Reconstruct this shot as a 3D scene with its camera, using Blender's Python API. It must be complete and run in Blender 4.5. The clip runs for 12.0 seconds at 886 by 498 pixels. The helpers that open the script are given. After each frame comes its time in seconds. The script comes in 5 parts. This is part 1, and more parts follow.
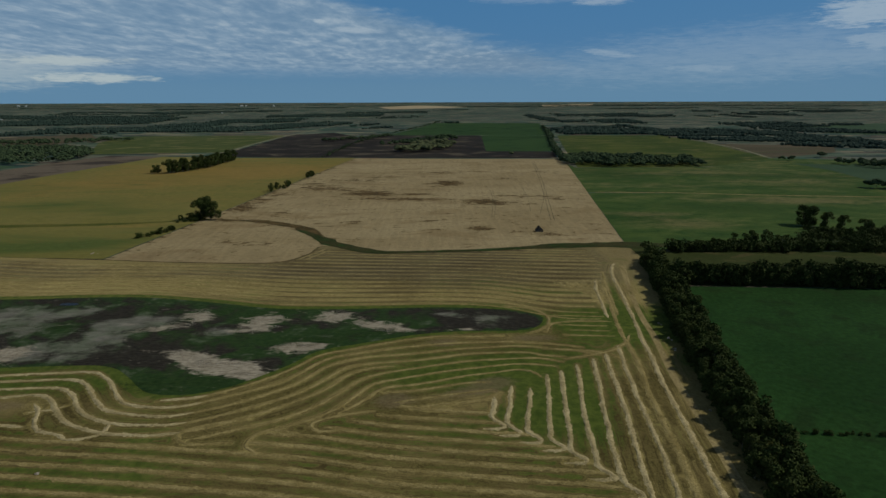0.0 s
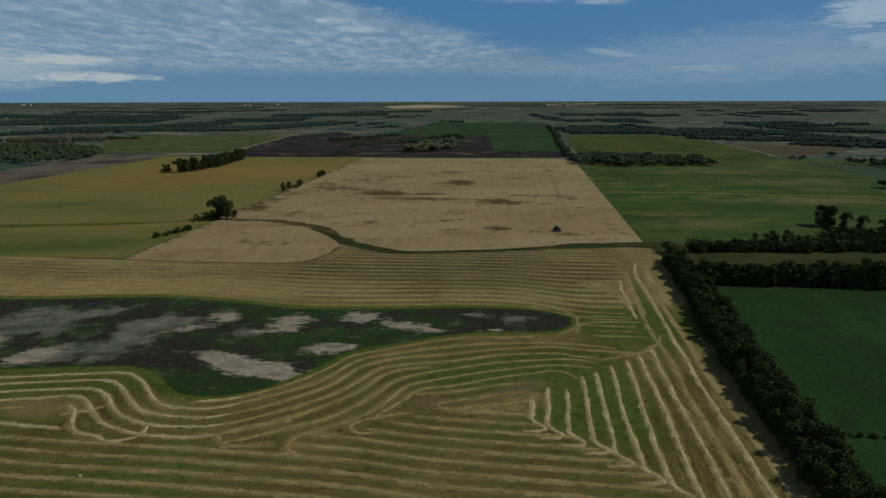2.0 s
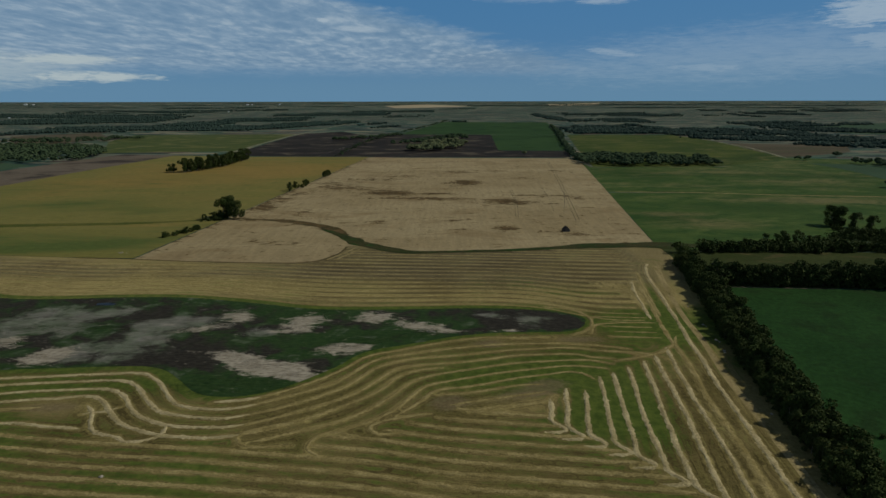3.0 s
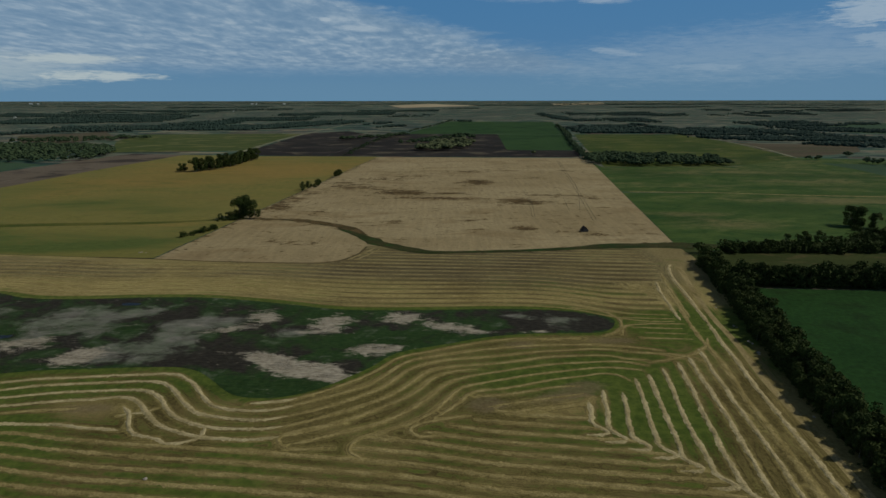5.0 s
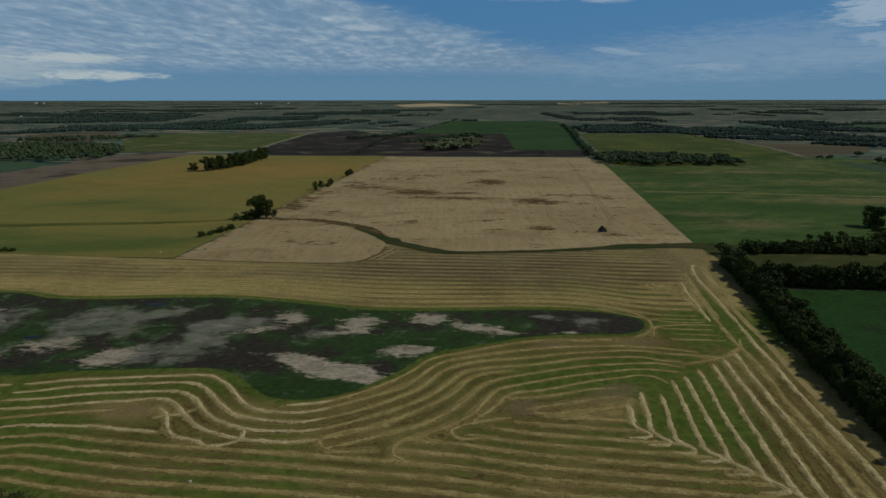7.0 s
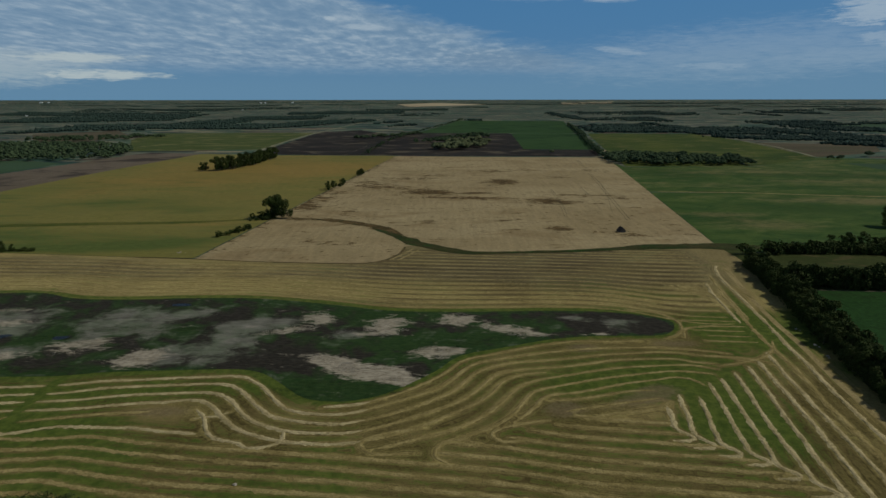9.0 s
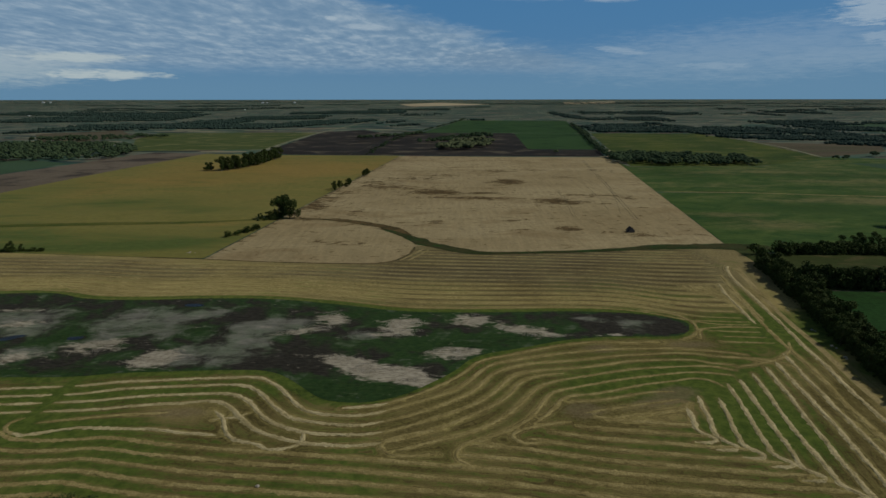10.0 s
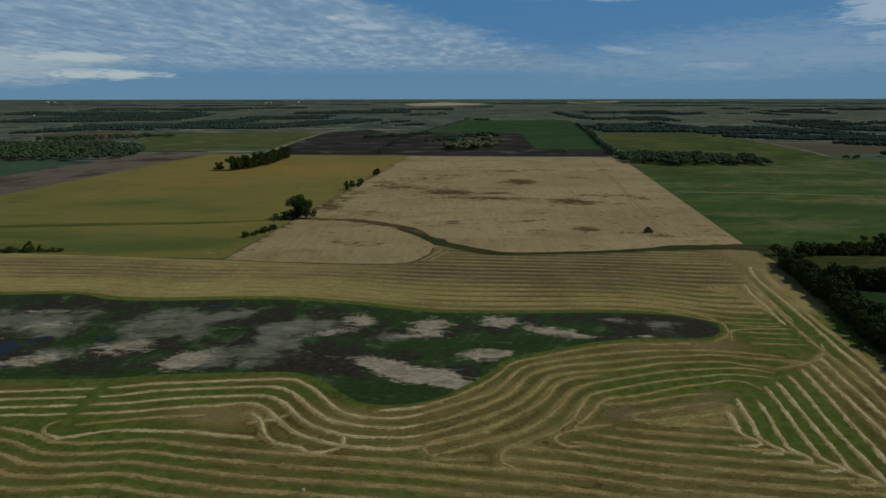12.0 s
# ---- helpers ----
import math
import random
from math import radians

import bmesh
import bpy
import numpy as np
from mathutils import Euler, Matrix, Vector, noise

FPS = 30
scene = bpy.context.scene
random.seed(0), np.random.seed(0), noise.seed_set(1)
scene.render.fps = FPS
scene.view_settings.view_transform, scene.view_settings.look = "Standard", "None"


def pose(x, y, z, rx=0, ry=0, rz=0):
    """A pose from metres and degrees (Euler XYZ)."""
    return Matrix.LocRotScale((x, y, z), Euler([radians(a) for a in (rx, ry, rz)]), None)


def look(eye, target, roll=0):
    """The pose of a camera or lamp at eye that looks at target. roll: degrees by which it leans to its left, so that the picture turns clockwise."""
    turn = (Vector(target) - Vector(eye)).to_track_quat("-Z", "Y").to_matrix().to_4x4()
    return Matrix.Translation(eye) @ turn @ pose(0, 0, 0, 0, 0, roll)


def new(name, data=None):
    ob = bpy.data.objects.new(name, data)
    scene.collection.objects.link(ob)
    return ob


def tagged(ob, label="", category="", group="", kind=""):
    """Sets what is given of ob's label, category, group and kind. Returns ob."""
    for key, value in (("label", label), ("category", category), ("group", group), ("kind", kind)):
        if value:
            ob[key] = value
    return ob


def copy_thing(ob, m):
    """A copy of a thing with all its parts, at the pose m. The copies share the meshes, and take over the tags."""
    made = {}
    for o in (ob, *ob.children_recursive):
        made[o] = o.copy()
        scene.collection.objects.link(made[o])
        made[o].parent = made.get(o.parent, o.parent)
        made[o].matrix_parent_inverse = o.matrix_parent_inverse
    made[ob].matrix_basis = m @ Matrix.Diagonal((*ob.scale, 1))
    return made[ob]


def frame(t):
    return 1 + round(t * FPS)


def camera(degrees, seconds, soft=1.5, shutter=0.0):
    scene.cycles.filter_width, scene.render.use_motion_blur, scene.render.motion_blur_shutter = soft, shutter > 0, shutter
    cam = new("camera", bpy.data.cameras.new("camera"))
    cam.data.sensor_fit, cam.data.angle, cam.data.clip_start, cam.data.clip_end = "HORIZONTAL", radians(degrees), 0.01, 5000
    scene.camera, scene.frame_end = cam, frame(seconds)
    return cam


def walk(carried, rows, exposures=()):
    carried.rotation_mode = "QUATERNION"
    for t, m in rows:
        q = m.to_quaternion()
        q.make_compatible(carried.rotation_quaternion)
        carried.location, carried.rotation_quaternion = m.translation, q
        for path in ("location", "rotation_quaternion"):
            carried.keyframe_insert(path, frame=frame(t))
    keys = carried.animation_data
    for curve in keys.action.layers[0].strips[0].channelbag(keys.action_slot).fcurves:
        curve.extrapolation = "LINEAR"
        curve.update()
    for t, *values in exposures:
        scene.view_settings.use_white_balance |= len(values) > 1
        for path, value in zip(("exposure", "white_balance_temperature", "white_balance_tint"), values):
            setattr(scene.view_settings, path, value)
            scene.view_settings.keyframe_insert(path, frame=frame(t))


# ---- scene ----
cam = camera(69.5, 12.0)
PATH = [
    (0, (-7.39, -0.13, 115.17), (-6.725, 97.208, 92.243), -0.177),
    (0.5, (-10.84, 0.37, 115.18), (-10.243, 97.696, 92.229), -0.165),
    (1, (-14.30, 0.86, 115.19), (-13.763, 98.180, 92.218), -0.154),
    (1.5, (-17.75, 1.34, 115.20), (-17.288, 98.661, 92.209), -0.143),
    (2, (-21.20, 1.82, 115.22), (-20.815, 99.138, 92.202), -0.133),
    (2.5, (-24.66, 2.30, 115.24), (-24.344, 99.611, 92.198), -0.124),
    (3, (-28.11, 2.78, 115.26), (-27.876, 100.081, 92.196), -0.115),
    (5, (-41.92, 4.64, 115.36), (-42.018, 101.927, 92.214), -0.086),
    (5.5, (-45.37, 5.10, 115.39), (-45.555, 102.379, 92.225), -0.081),
    (6, (-48.83, 5.55, 115.43), (-49.092, 102.828, 92.239), -0.076),
    (6.5, (-52.28, 6.01, 115.47), (-52.629, 103.274, 92.257), -0.072),
    (7, (-55.73, 6.45, 115.51), (-56.165, 103.716, 92.277), -0.068),
    (9, (-69.55, 8.21, 115.69), (-70.293, 105.451, 92.389), -0.060),
    (9.5, (-73.00, 8.64, 115.74), (-73.820, 105.877, 92.425), -0.060),
    (10, (-76.45, 9.06, 115.80), (-77.343, 106.299, 92.465), -0.060),
    (10.5, (-79.90, 9.49, 115.85), (-80.863, 106.718, 92.508), -0.061),
    (11, (-83.36, 9.91, 115.91), (-84.380, 107.134, 92.555), -0.062),
    (11.5, (-86.81, 10.32, 115.97), (-87.892, 107.546, 92.605), -0.065),
    (12, (-90.26, 10.73, 116.04), (-91.400, 107.955, 92.659), -0.067),
]
EXPOSURE = [(0.0, 0.0), (12.0, 0.0)]
walk(cam, [(t, look(eye, target, roll)) for t, eye, target, roll in PATH], EXPOSURE)

from mathutils import geometry

# ---------------------------------------------------------------- light
SUN_EL, SUN_AZ = 42.0, 84.0          # degrees above the ground, degrees east of the view's north
SUN_STRENGTH, SKY_STRENGTH = 2.5, 0.055


class Nodes:
    """Short forms for building a node tree."""

    def __init__(self, tree):
        self.tree = tree
        tree.nodes.clear()

    def add(self, kind, **values):
        node = self.tree.nodes.new(kind)
        for key, value in values.items():
            setattr(node, key, value)
        return node

    def link(self, a, b):
        self.tree.links.new(a, b)

    def put(self, socket, value):
        if isinstance(value, bpy.types.NodeSocket):
            self.link(value, socket)
        elif isinstance(value, tuple) and len(value) == 3 and socket.type == "RGBA":
            socket.default_value = (*value, 1.0)
        else:
            socket.default_value = value

    def math(self, op, a, b=0.0, c=0.0, clamp=False):
        node = self.add("ShaderNodeMath", operation=op, use_clamp=clamp)
        for socket, value in zip(node.inputs, (a, b, c)):
            self.put(socket, value)
        return node.outputs[0]

    def step(self, value, lo, hi):
        node = self.add("ShaderNodeMapRange", interpolation_type="SMOOTHSTEP")
        for socket, v in zip(node.inputs, (value, lo, hi, 0.0, 1.0)):
            self.put(socket, v)
        return node.outputs[0]

    def mix(self, f, a, b, blend="MIX"):
        node = self.add("ShaderNodeMix", data_type="RGBA", blend_type=blend)
        self.put(node.inputs[0], f)
        self.put(node.inputs[6], a)
        self.put(node.inputs[7], b)
        return node.outputs[2]

    def noise(self, vector, scale, detail=4.0, rough=0.55, warp=0.0):
        node = self.add("ShaderNodeTexNoise")
        self.link(vector, node.inputs["Vector"])
        for key, v in (("Scale", scale), ("Detail", detail), ("Roughness", rough), ("Distortion", warp)):
            node.inputs[key].default_value = v
        return node.outputs[0]

    def place(self, vector, scale=(1, 1, 1), turn=0.0, shift=(0, 0, 0)):
        node = self.add("ShaderNodeMapping")
        self.link(vector, node.inputs[0])
        node.inputs["Scale"].default_value = scale
        node.inputs["Rotation"].default_value = (0, 0, radians(turn))
        node.inputs["Location"].default_value = shift
        return node.outputs[0]

    def vec(self, x, y, z=0.0):
        node = self.add("ShaderNodeCombineXYZ")
        for socket, v in zip(node.inputs, (x, y, z)):
            self.put(socket, v)
        return node.outputs[0]


def make_world():
    world = bpy.data.worlds.new("sky")
    scene.world = world
    world.use_nodes = True
    n = Nodes(world.node_tree)
    sky = n.add("ShaderNodeTexSky", sky_type="NISHITA", sun_disc=False)
    sky.sun_elevation, sky.sun_rotation = radians(SUN_EL), radians(SUN_AZ)
    sky.altitude, sky.air_density, sky.dust_density, sky.ozone_density = 400.0, 1.0, 0.6, 2.0
    way = n.add("ShaderNodeTexCoord").outputs["Generated"]
    xyz = n.add("ShaderNodeSeparateXYZ")
    n.link(way, xyz.inputs[0])
    az = n.math("MULTIPLY", n.math("ARCTAN2", xyz.outputs[0], xyz.outputs[1]), 57.3)
    el = n.math("MULTIPLY", n.math("ARCSINE", xyz.outputs[2]), 57.3)
    flat = n.vec(az, n.math("MULTIPLY", el, 2.6))
    # the cloud deck lies on a plane overhead, so its ripples crowd together towards the horizon
    high = n.math("ADD", xyz.outputs[2], 0.055)
    plane = n.vec(n.math("DIVIDE", xyz.outputs[0], high), n.math("DIVIDE", xyz.outputs[1], high))
    ripple = n.noise(n.place(plane, (6.0, 2.5, 1), 3), 1.0, 6.0, 0.60, 0.25)
    clump = n.noise(n.place(plane, (1.9, 0.9, 1), 3, (2.7, 0.4, 0)), 1.0, 5.0, 0.6, 0.3)
    broad = n.noise(n.place(flat, (0.09, 0.20, 1), -7), 1.0, 4.0, 0.55, 0.6)
    fray = n.noise(n.place(flat, (0.45, 0.9, 1), -4), 1.0, 7.0, 0.66, 0.7)
    shred = n.noise(n.place(flat, (0.9, 2.6, 1), -3, (5.2, 1.7, 0)), 1.0, 6.0, 0.62, 0.5)
    edge = n.math("ADD", n.math("MULTIPLY", az, -0.255), n.math("SUBTRACT", 6.2, el))
    edge = n.math("ADD", edge, n.math("MULTIPLY", n.math("SUBTRACT", n.math("ADD", broad, n.math("MULTIPLY", fray, 0.6)), 0.8), 4.0))
    under = n.math("ADD", el, n.math("MULTIPLY", n.math("SUBTRACT", fray, 0.5), 1.2))
    deck = n.math("MULTIPLY", n.step(edge, -0.5, 1.6), n.step(under, 1.5, 2.9))
    texture = n.math("ADD", n.math("MULTIPLY", ripple, 0.62), n.math("MULTIPLY", clump, 0.38))
    puff = n.math("MULTIPLY", n.step(texture, 0.49, 0.68), n.math("MULTIPLY", deck, n.step(el, 1.8, 3.4)))

    def bank(az0, el0, wide, tall, tilt, soft=0.9):
        """One visible cloud: a frayed oval at a bearing and a height."""
        du, dv = n.math("SUBTRACT", az, az0), n.math("SUBTRACT", el, el0)
        dv = n.math("SUBTRACT", dv, n.math("MULTIPLY", du, tilt))
        du, dv = n.math("DIVIDE", du, wide), n.math("DIVIDE", dv, tall)
        r = n.math("ADD", n.math("MULTIPLY", du, du), n.math("MULTIPLY", dv, dv))
        r = n.math("ADD", r, n.math("MULTIPLY", n.math("SUBTRACT", n.math("ADD", n.math("MULTIPLY", fray, 0.55), n.math("MULTIPLY", shred, 0.45)), 0.5), 7.0))
        return n.step(r, 1.0 + soft, 1.0 - soft)

    def most(*values):
        top = values[0]
        for v in values[1:]:
            top = n.math("MAXIMUM", top, v)
        return top

    glow = most(n.math("MULTIPLY", bank(-29.5, 2.85, 4.0, 0.34, 0.02), 0.85), n.math("MULTIPLY", bank(-27.8, 1.62, 4.0, 0.34, 0.0), 0.95), n.math("MULTIPLY", bank(-34.0, 2.1, 5.0, 1.1, 0.0, 1.5), 0.6))
    corner = most(n.math("MULTIPLY", bank(32.8, 6.0, 3.0, 1.0, 0.05), 0.85), n.math("MULTIPLY", bank(34.2, 4.0, 2.8, 0.6, 0.0), 0.6))
    wisp = most(n.math("MULTIPLY", bank(14.6, 3.6, 2.2, 0.24, -0.12, 1.3), 0.55), n.math("MULTIPLY", bank(21.8, 2.35, 3.0, 0.30, -0.03, 1.3), 0.45), n.math("MULTIPLY", bank(25.0, 3.4, 12.0, 1.7, 0.05, 1.8), 0.32), n.math("MULTIPLY", bank(31.0, 2.9, 7.0, 0.8, 0.0, 1.6), 0.36))
    heap = most(n.math("MULTIPLY", bank(13.6, 7.8, 1.9, 0.36, 0.0, 1.2), 0.6), n.math("MULTIPLY", bank(7.7, 8.1, 3.6, 0.35, 0.0, 1.4), 0.3), n.math("MULTIPLY", bank(-9.9, 6.32, 0.5, 0.16, 0.0, 0.9), 0.8), n.math("MULTIPLY", bank(-6.9, 5.65, 2.0, 0.24, -0.04, 1.2), 0.65), n.math("MULTIPLY", bank(1.0, 5.0, 1.2, 0.18, 0.0, 1.4), 0.35))
    haze = n.step(el, 5.0, 0.0)
    blue = n.mix(0.85, sky.outputs[0], n.mix(n.step(el, 6.0, 35.0), (0.80, 3.10, 6.5), (0.75, 1.05, 1.5)))
    base = n.mix(n.math("MULTIPLY", haze, 0.85), blue, (2.15, 4.35, 6.5))
    veil = n.mix(n.math("MULTIPLY", deck, 0.9), base, n.mix(n.step(texture, 0.36, 0.58), (2.6, 4.4, 6.5), (3.9, 5.7, 7.6)))
    veil = n.mix(n.math("MULTIPLY", bank(4.6, 3.0, 5.5, 0.9, -0.05), 0.55), veil, (2.5, 4.2, 6.2))
    white = most(n.math("MULTIPLY", puff, 0.62), n.math("MULTIPLY", corner, 0.9), wisp, heap)
    colour = n.mix(n.math("MULTIPLY", white, 0.80), veil, (7.4, 8.9, 10.0))
    colour = n.mix(n.math("MULTIPLY", glow, 0.85), colour, (8.2, 9.4, 9.4))
    back = n.add("ShaderNodeBackground")
    n.link(colour, back.inputs[0])
    back.inputs[1].default_value = SKY_STRENGTH
    n.link(back.outputs[0], n.add("ShaderNodeOutputWorld").inputs[0])


make_world()
sun = new("sun", bpy.data.lights.new("sun", "SUN"))
sun.data.energy, sun.data.angle, sun.data.color = SUN_STRENGTH, radians(0.6), (1.0, 0.965, 0.83)
ca, sa = math.cos(radians(SUN_EL)), math.sin(radians(SUN_EL))
sun.matrix_world = look((300 * ca * math.sin(radians(SUN_AZ)), 300 * ca * math.cos(radians(SUN_AZ)), 300 * sa), (0, 0, 0))

# ---------------------------------------------------------------- numbers and noise
RNG = np.random.default_rng(7)
RISE_FROM, RISE_TO, RISE = 2600.0, 4850.0, 86.6      # added rise up to the horizon, standing in for the flat plain farther out


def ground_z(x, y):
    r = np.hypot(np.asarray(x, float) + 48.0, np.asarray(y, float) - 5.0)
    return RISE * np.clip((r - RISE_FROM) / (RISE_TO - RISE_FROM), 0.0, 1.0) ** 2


def gz(x, y):
    return float(ground_z(x, y))


def lattice(x, y, size, seed):
    """Smooth value noise, 0 to 1, with cells of the given size."""
    x, y = np.asarray(x, float) / size, np.asarray(y, float) / size
    table = np.random.default_rng(seed).random((256, 256))
    i, j = np.floor(x).astype(int), np.floor(y).astype(int)
    u, v = x - i, y - j
    u, v = u * u * (3 - 2 * u), v * v * (3 - 2 * v)
    a, b = table[i % 256, j % 256], table[(i + 1) % 256, j % 256]
    c, d = table[i % 256, (j + 1) % 256], table[(i + 1) % 256, (j + 1) % 256]
    return (a * (1 - u) + b * u) * (1 - v) + (c * (1 - u) + d * u) * v


def cloudy(x, y, size, seed, octaves=4):
    total, weight, amount = 0.0, 0.0, 1.0
    for k in range(octaves):
        total = total + amount * lattice(x, y, size / 2 ** k, seed + k)
        weight, amount = weight + amount, amount * 0.55
    return total / weight


def smooth(t, lo, hi):
    t = np.clip((t - lo) / (hi - lo), 0, 1)
    return t * t * (3 - 2 * t)


def spline(points, step=3.0, closed=False):
    """A Catmull-Rom curve through the points, sampled about every step metres."""
    p = np.array(points, float)
    p = np.vstack([p[-1], p, p[0], p[1]]) if closed else np.vstack([2 * p[0] - p[1], p, 2 * p[-1] - p[-2]])
    out = []
    for a, b, c, d in zip(p[:-3], p[1:-2], p[2:-1], p[3:]):
        k = max(2, int(np.linalg.norm(c - b) / step))
        t = np.linspace(0, 1, k, endpoint=False)[:, None]
        out.append(0.5 * (2 * b + (c - a) * t + (2 * a - 5 * b + 4 * c - d) * t ** 2 + (3 * b - a - 3 * c + d) * t ** 3))
    if not closed:
        out.append(p[-2:-1])
    return np.vstack(out)


def resample(curve, step):
    d = np.r_[0, np.cumsum(np.hypot(*np.diff(curve, axis=0).T))]
    s = np.linspace(0, d[-1], max(2, int(d[-1] / step) + 1))
    return np.column_stack([np.interp(s, d, curve[:, 0]), np.interp(s, d, curve[:, 1])])


def inside(poly, x, y):
    hit = np.zeros(np.shape(x), bool)
    for (ax, ay), (bx, by) in zip(poly, np.roll(poly, -1, axis=0)):
        cross = (ay > y) != (by > y)
        with np.errstate(divide="ignore", invalid="ignore"):
            hit ^= cross & (x < (bx - ax) * (y - ay) / (by - ay + 1e-12) + ax)
    return hit


def mesh_from(name, verts, faces):
    me = bpy.data.meshes.new(name)
    me.from_pydata([tuple(v) for v in verts], [], [tuple(f) for f in faces])
    me.update()
    return me


# ---------------------------------------------------------------- materials
def surface(name, build, rough=0.9, bump=0.0, bump_scale=1.0, spec=0.04):
    """build(n, where) gives the colour socket; where is the place in metres."""
    m = bpy.data.materials.new(name)
    m.use_nodes = True
    n = Nodes(m.node_tree)
    where = n.add("ShaderNodeTexCoord").outputs["Object"]
    shader = n.add("ShaderNodeBsdfPrincipled")
    n.put(shader.inputs["Base Color"], build(n, where))
    shader.inputs["Roughness"].default_value = rough
    shader.inputs["Specular IOR Level"].default_value = spec
    if bump:
        b = n.add("ShaderNodeBump")
        b.inputs["Strength"].default_value = bump
        b.inputs["Distance"].default_value = 0.3
        n.link(n.noise(where, bump_scale, 5.0, 0.65), b.inputs["Height"])
        n.link(b.outputs[0], shader.inputs["Normal"])
    n.link(shader.outputs[0], n.add("ShaderNodeOutputMaterial").inputs[0])
    return m


def attribute(n, name):
    return n.add("ShaderNodeAttribute", attribute_name=name).outputs["Fac"]


def patchy(a, b, c=None, big=0.012, fine=0.6, stretch=(1, 1, 1), turn=6.0, rows=0.0, pitch=1.0, amount=0.5):
    """Earth or crop in two or three colours at two scales, with faint drill rows."""
    def build(n, where):
        w = n.place(where, stretch, turn)
        col = n.mix(n.step(n.noise(w, big, 6.0, 0.6, 0.3), 0.36, 0.64), a, b)
        if c:
            col = n.mix(n.step(n.noise(n.place(where, stretch, turn, (91, 17, 0)), big * 2.3, 5.0, 0.6, 0.4), 0.52, 0.66), col, c)
        grain = n.step(n.noise(where, fine, 4.0, 0.7), 0.25, 0.75)
        col = n.mix(amount, col, n.mix(grain, (0.55, 0.55, 0.55), (1.45, 1.45, 1.45)), "MULTIPLY")
        if rows:
            wave = n.add("ShaderNodeTexWave", wave_type="BANDS", bands_direction="X")
            n.link(n.place(where, (1, 1, 1), turn), wave.inputs[0])
            wave.inputs["Scale"].default_value = 0.314 / pitch
            wave.inputs["Distortion"].default_value = 1.2
            wave.inputs["Detail Scale"].default_value = 0.2
            col = n.mix(rows, col, n.mix(wave.outputs[1], (0.6, 0.6, 0.6), (1.3, 1.3, 1.3)), "MULTIPLY")
        return col
    return build


def stubble_colour(n, where):
    green, pale, dist, north, fallow, bare = (attribute(n, a) for a in ("green", "pale", "dist", "north", "fallow", "bare"))
    xyz = n.add("ShaderNodeSeparateXYZ")
    n.link(where, xyz.inputs[0])
    along = n.vec(n.math("MULTIPLY", dist, 0.75), n.math("MULTIPLY", xyz.outputs[0], 0.022), n.math("MULTIPLY", xyz.outputs[1], 0.022))
    lines = n.noise(along, 1.0, 5.0, 0.7)
    fine = n.noise(where, 0.55, 5.0, 0.7)
    blotch = n.noise(where, 0.035, 5.0, 0.6, 0.4)
    drill = n.noise(n.vec(n.math("MULTIPLY", dist, 2.3), n.math("MULTIPLY", xyz.outputs[0], 0.05), n.math("MULTIPLY", xyz.outputs[1], 0.05)), 1.0, 3.0, 0.6)
    speck = n.noise(where, 2.2, 3.0, 0.7)
    earth = n.mix(n.step(fine, 0.3, 0.7), (0.076, 0.062, 0.021), (0.136, 0.110, 0.039))
    earth = n.mix(n.math("MULTIPLY", n.step(blotch, 0.42, 0.66), 0.6), earth, (0.180, 0.140, 0.058))
    earth = n.mix(n.math("MULTIPLY", fallow, 0.8), earth, n.mix(n.step(fine, 0.3, 0.7), (0.096, 0.078, 0.044), (0.158, 0.128, 0.076)))
    straw = n.mix(n.step(fine, 0.3, 0.72), (0.228, 0.180, 0.068), (0.335, 0.268, 0.112))
    col = n.mix(n.math("MULTIPLY", pale, n.math("ADD", 0.55, n.math("MULTIPLY", fine, 0.7)), clamp=True), earth, straw)
    between = n.math("MULTIPLY", n.math("MULTIPLY", n.math("MULTIPLY", n.step(dist, 3.0, 3.9), n.step(dist, 7.0, 5.2)), north), n.math("ADD", 0.42, n.math("MULTIPLY", n.step(blotch, 0.35, 0.6), 0.30)))
    col = n.mix(between, col, (0.060, 0.044, 0.018))
    col = n.mix(n.math("MULTIPLY", n.step(dist, 5.2, 3.8), 0.85), col, n.mix(n.step(lines, 0.34, 0.66), (0.66, 0.64, 0.62), (1.28, 1.30, 1.30)), "MULTIPLY")
    col = n.mix(n.math("ADD", 0.25, n.math("MULTIPLY", n.step(dist, 5.2, 3.8), 0.55)), col, n.mix(n.step(n.math("ADD", n.math("MULTIPLY", drill, 0.6), n.math("MULTIPLY", speck, 0.4)), 0.36, 0.64), (0.60, 0.60, 0.60), (1.40, 1.40, 1.40)), "MULTIPLY")
    grass = n.mix(n.step(n.noise(where, 0.25, 4.0, 0.65), 0.35, 0.65), (0.036, 0.066, 0.010), (0.080, 0.112, 0.020))
    away = n.step(dist, 0.8, 3.0)
    g = n.math("ADD", n.math("ADD", green, n.math("MULTIPLY", away, 0.30)), n.math("MULTIPLY", n.math("SUBTRACT", n.math("ADD", lines, n.math("MULTIPLY", n.math("ADD", fine, drill), 0.5)), 1.0), 1.5))
    col = n.mix(n.math("MULTIPLY", n.step(g, 0.36, 0.82), 0.88), col, grass)
    soil = n.mix(n.step(fine, 0.3, 0.7), (0.108, 0.082, 0.044), (0.168, 0.130, 0.076))
    return n.mix(n.math("MULTIPLY", n.step(n.math("ADD", bare, n.math("MULTIPLY", n.math("SUBTRACT", fine, 0.5), 1.2)), 0.25, 0.95), 0.65), col, soil)


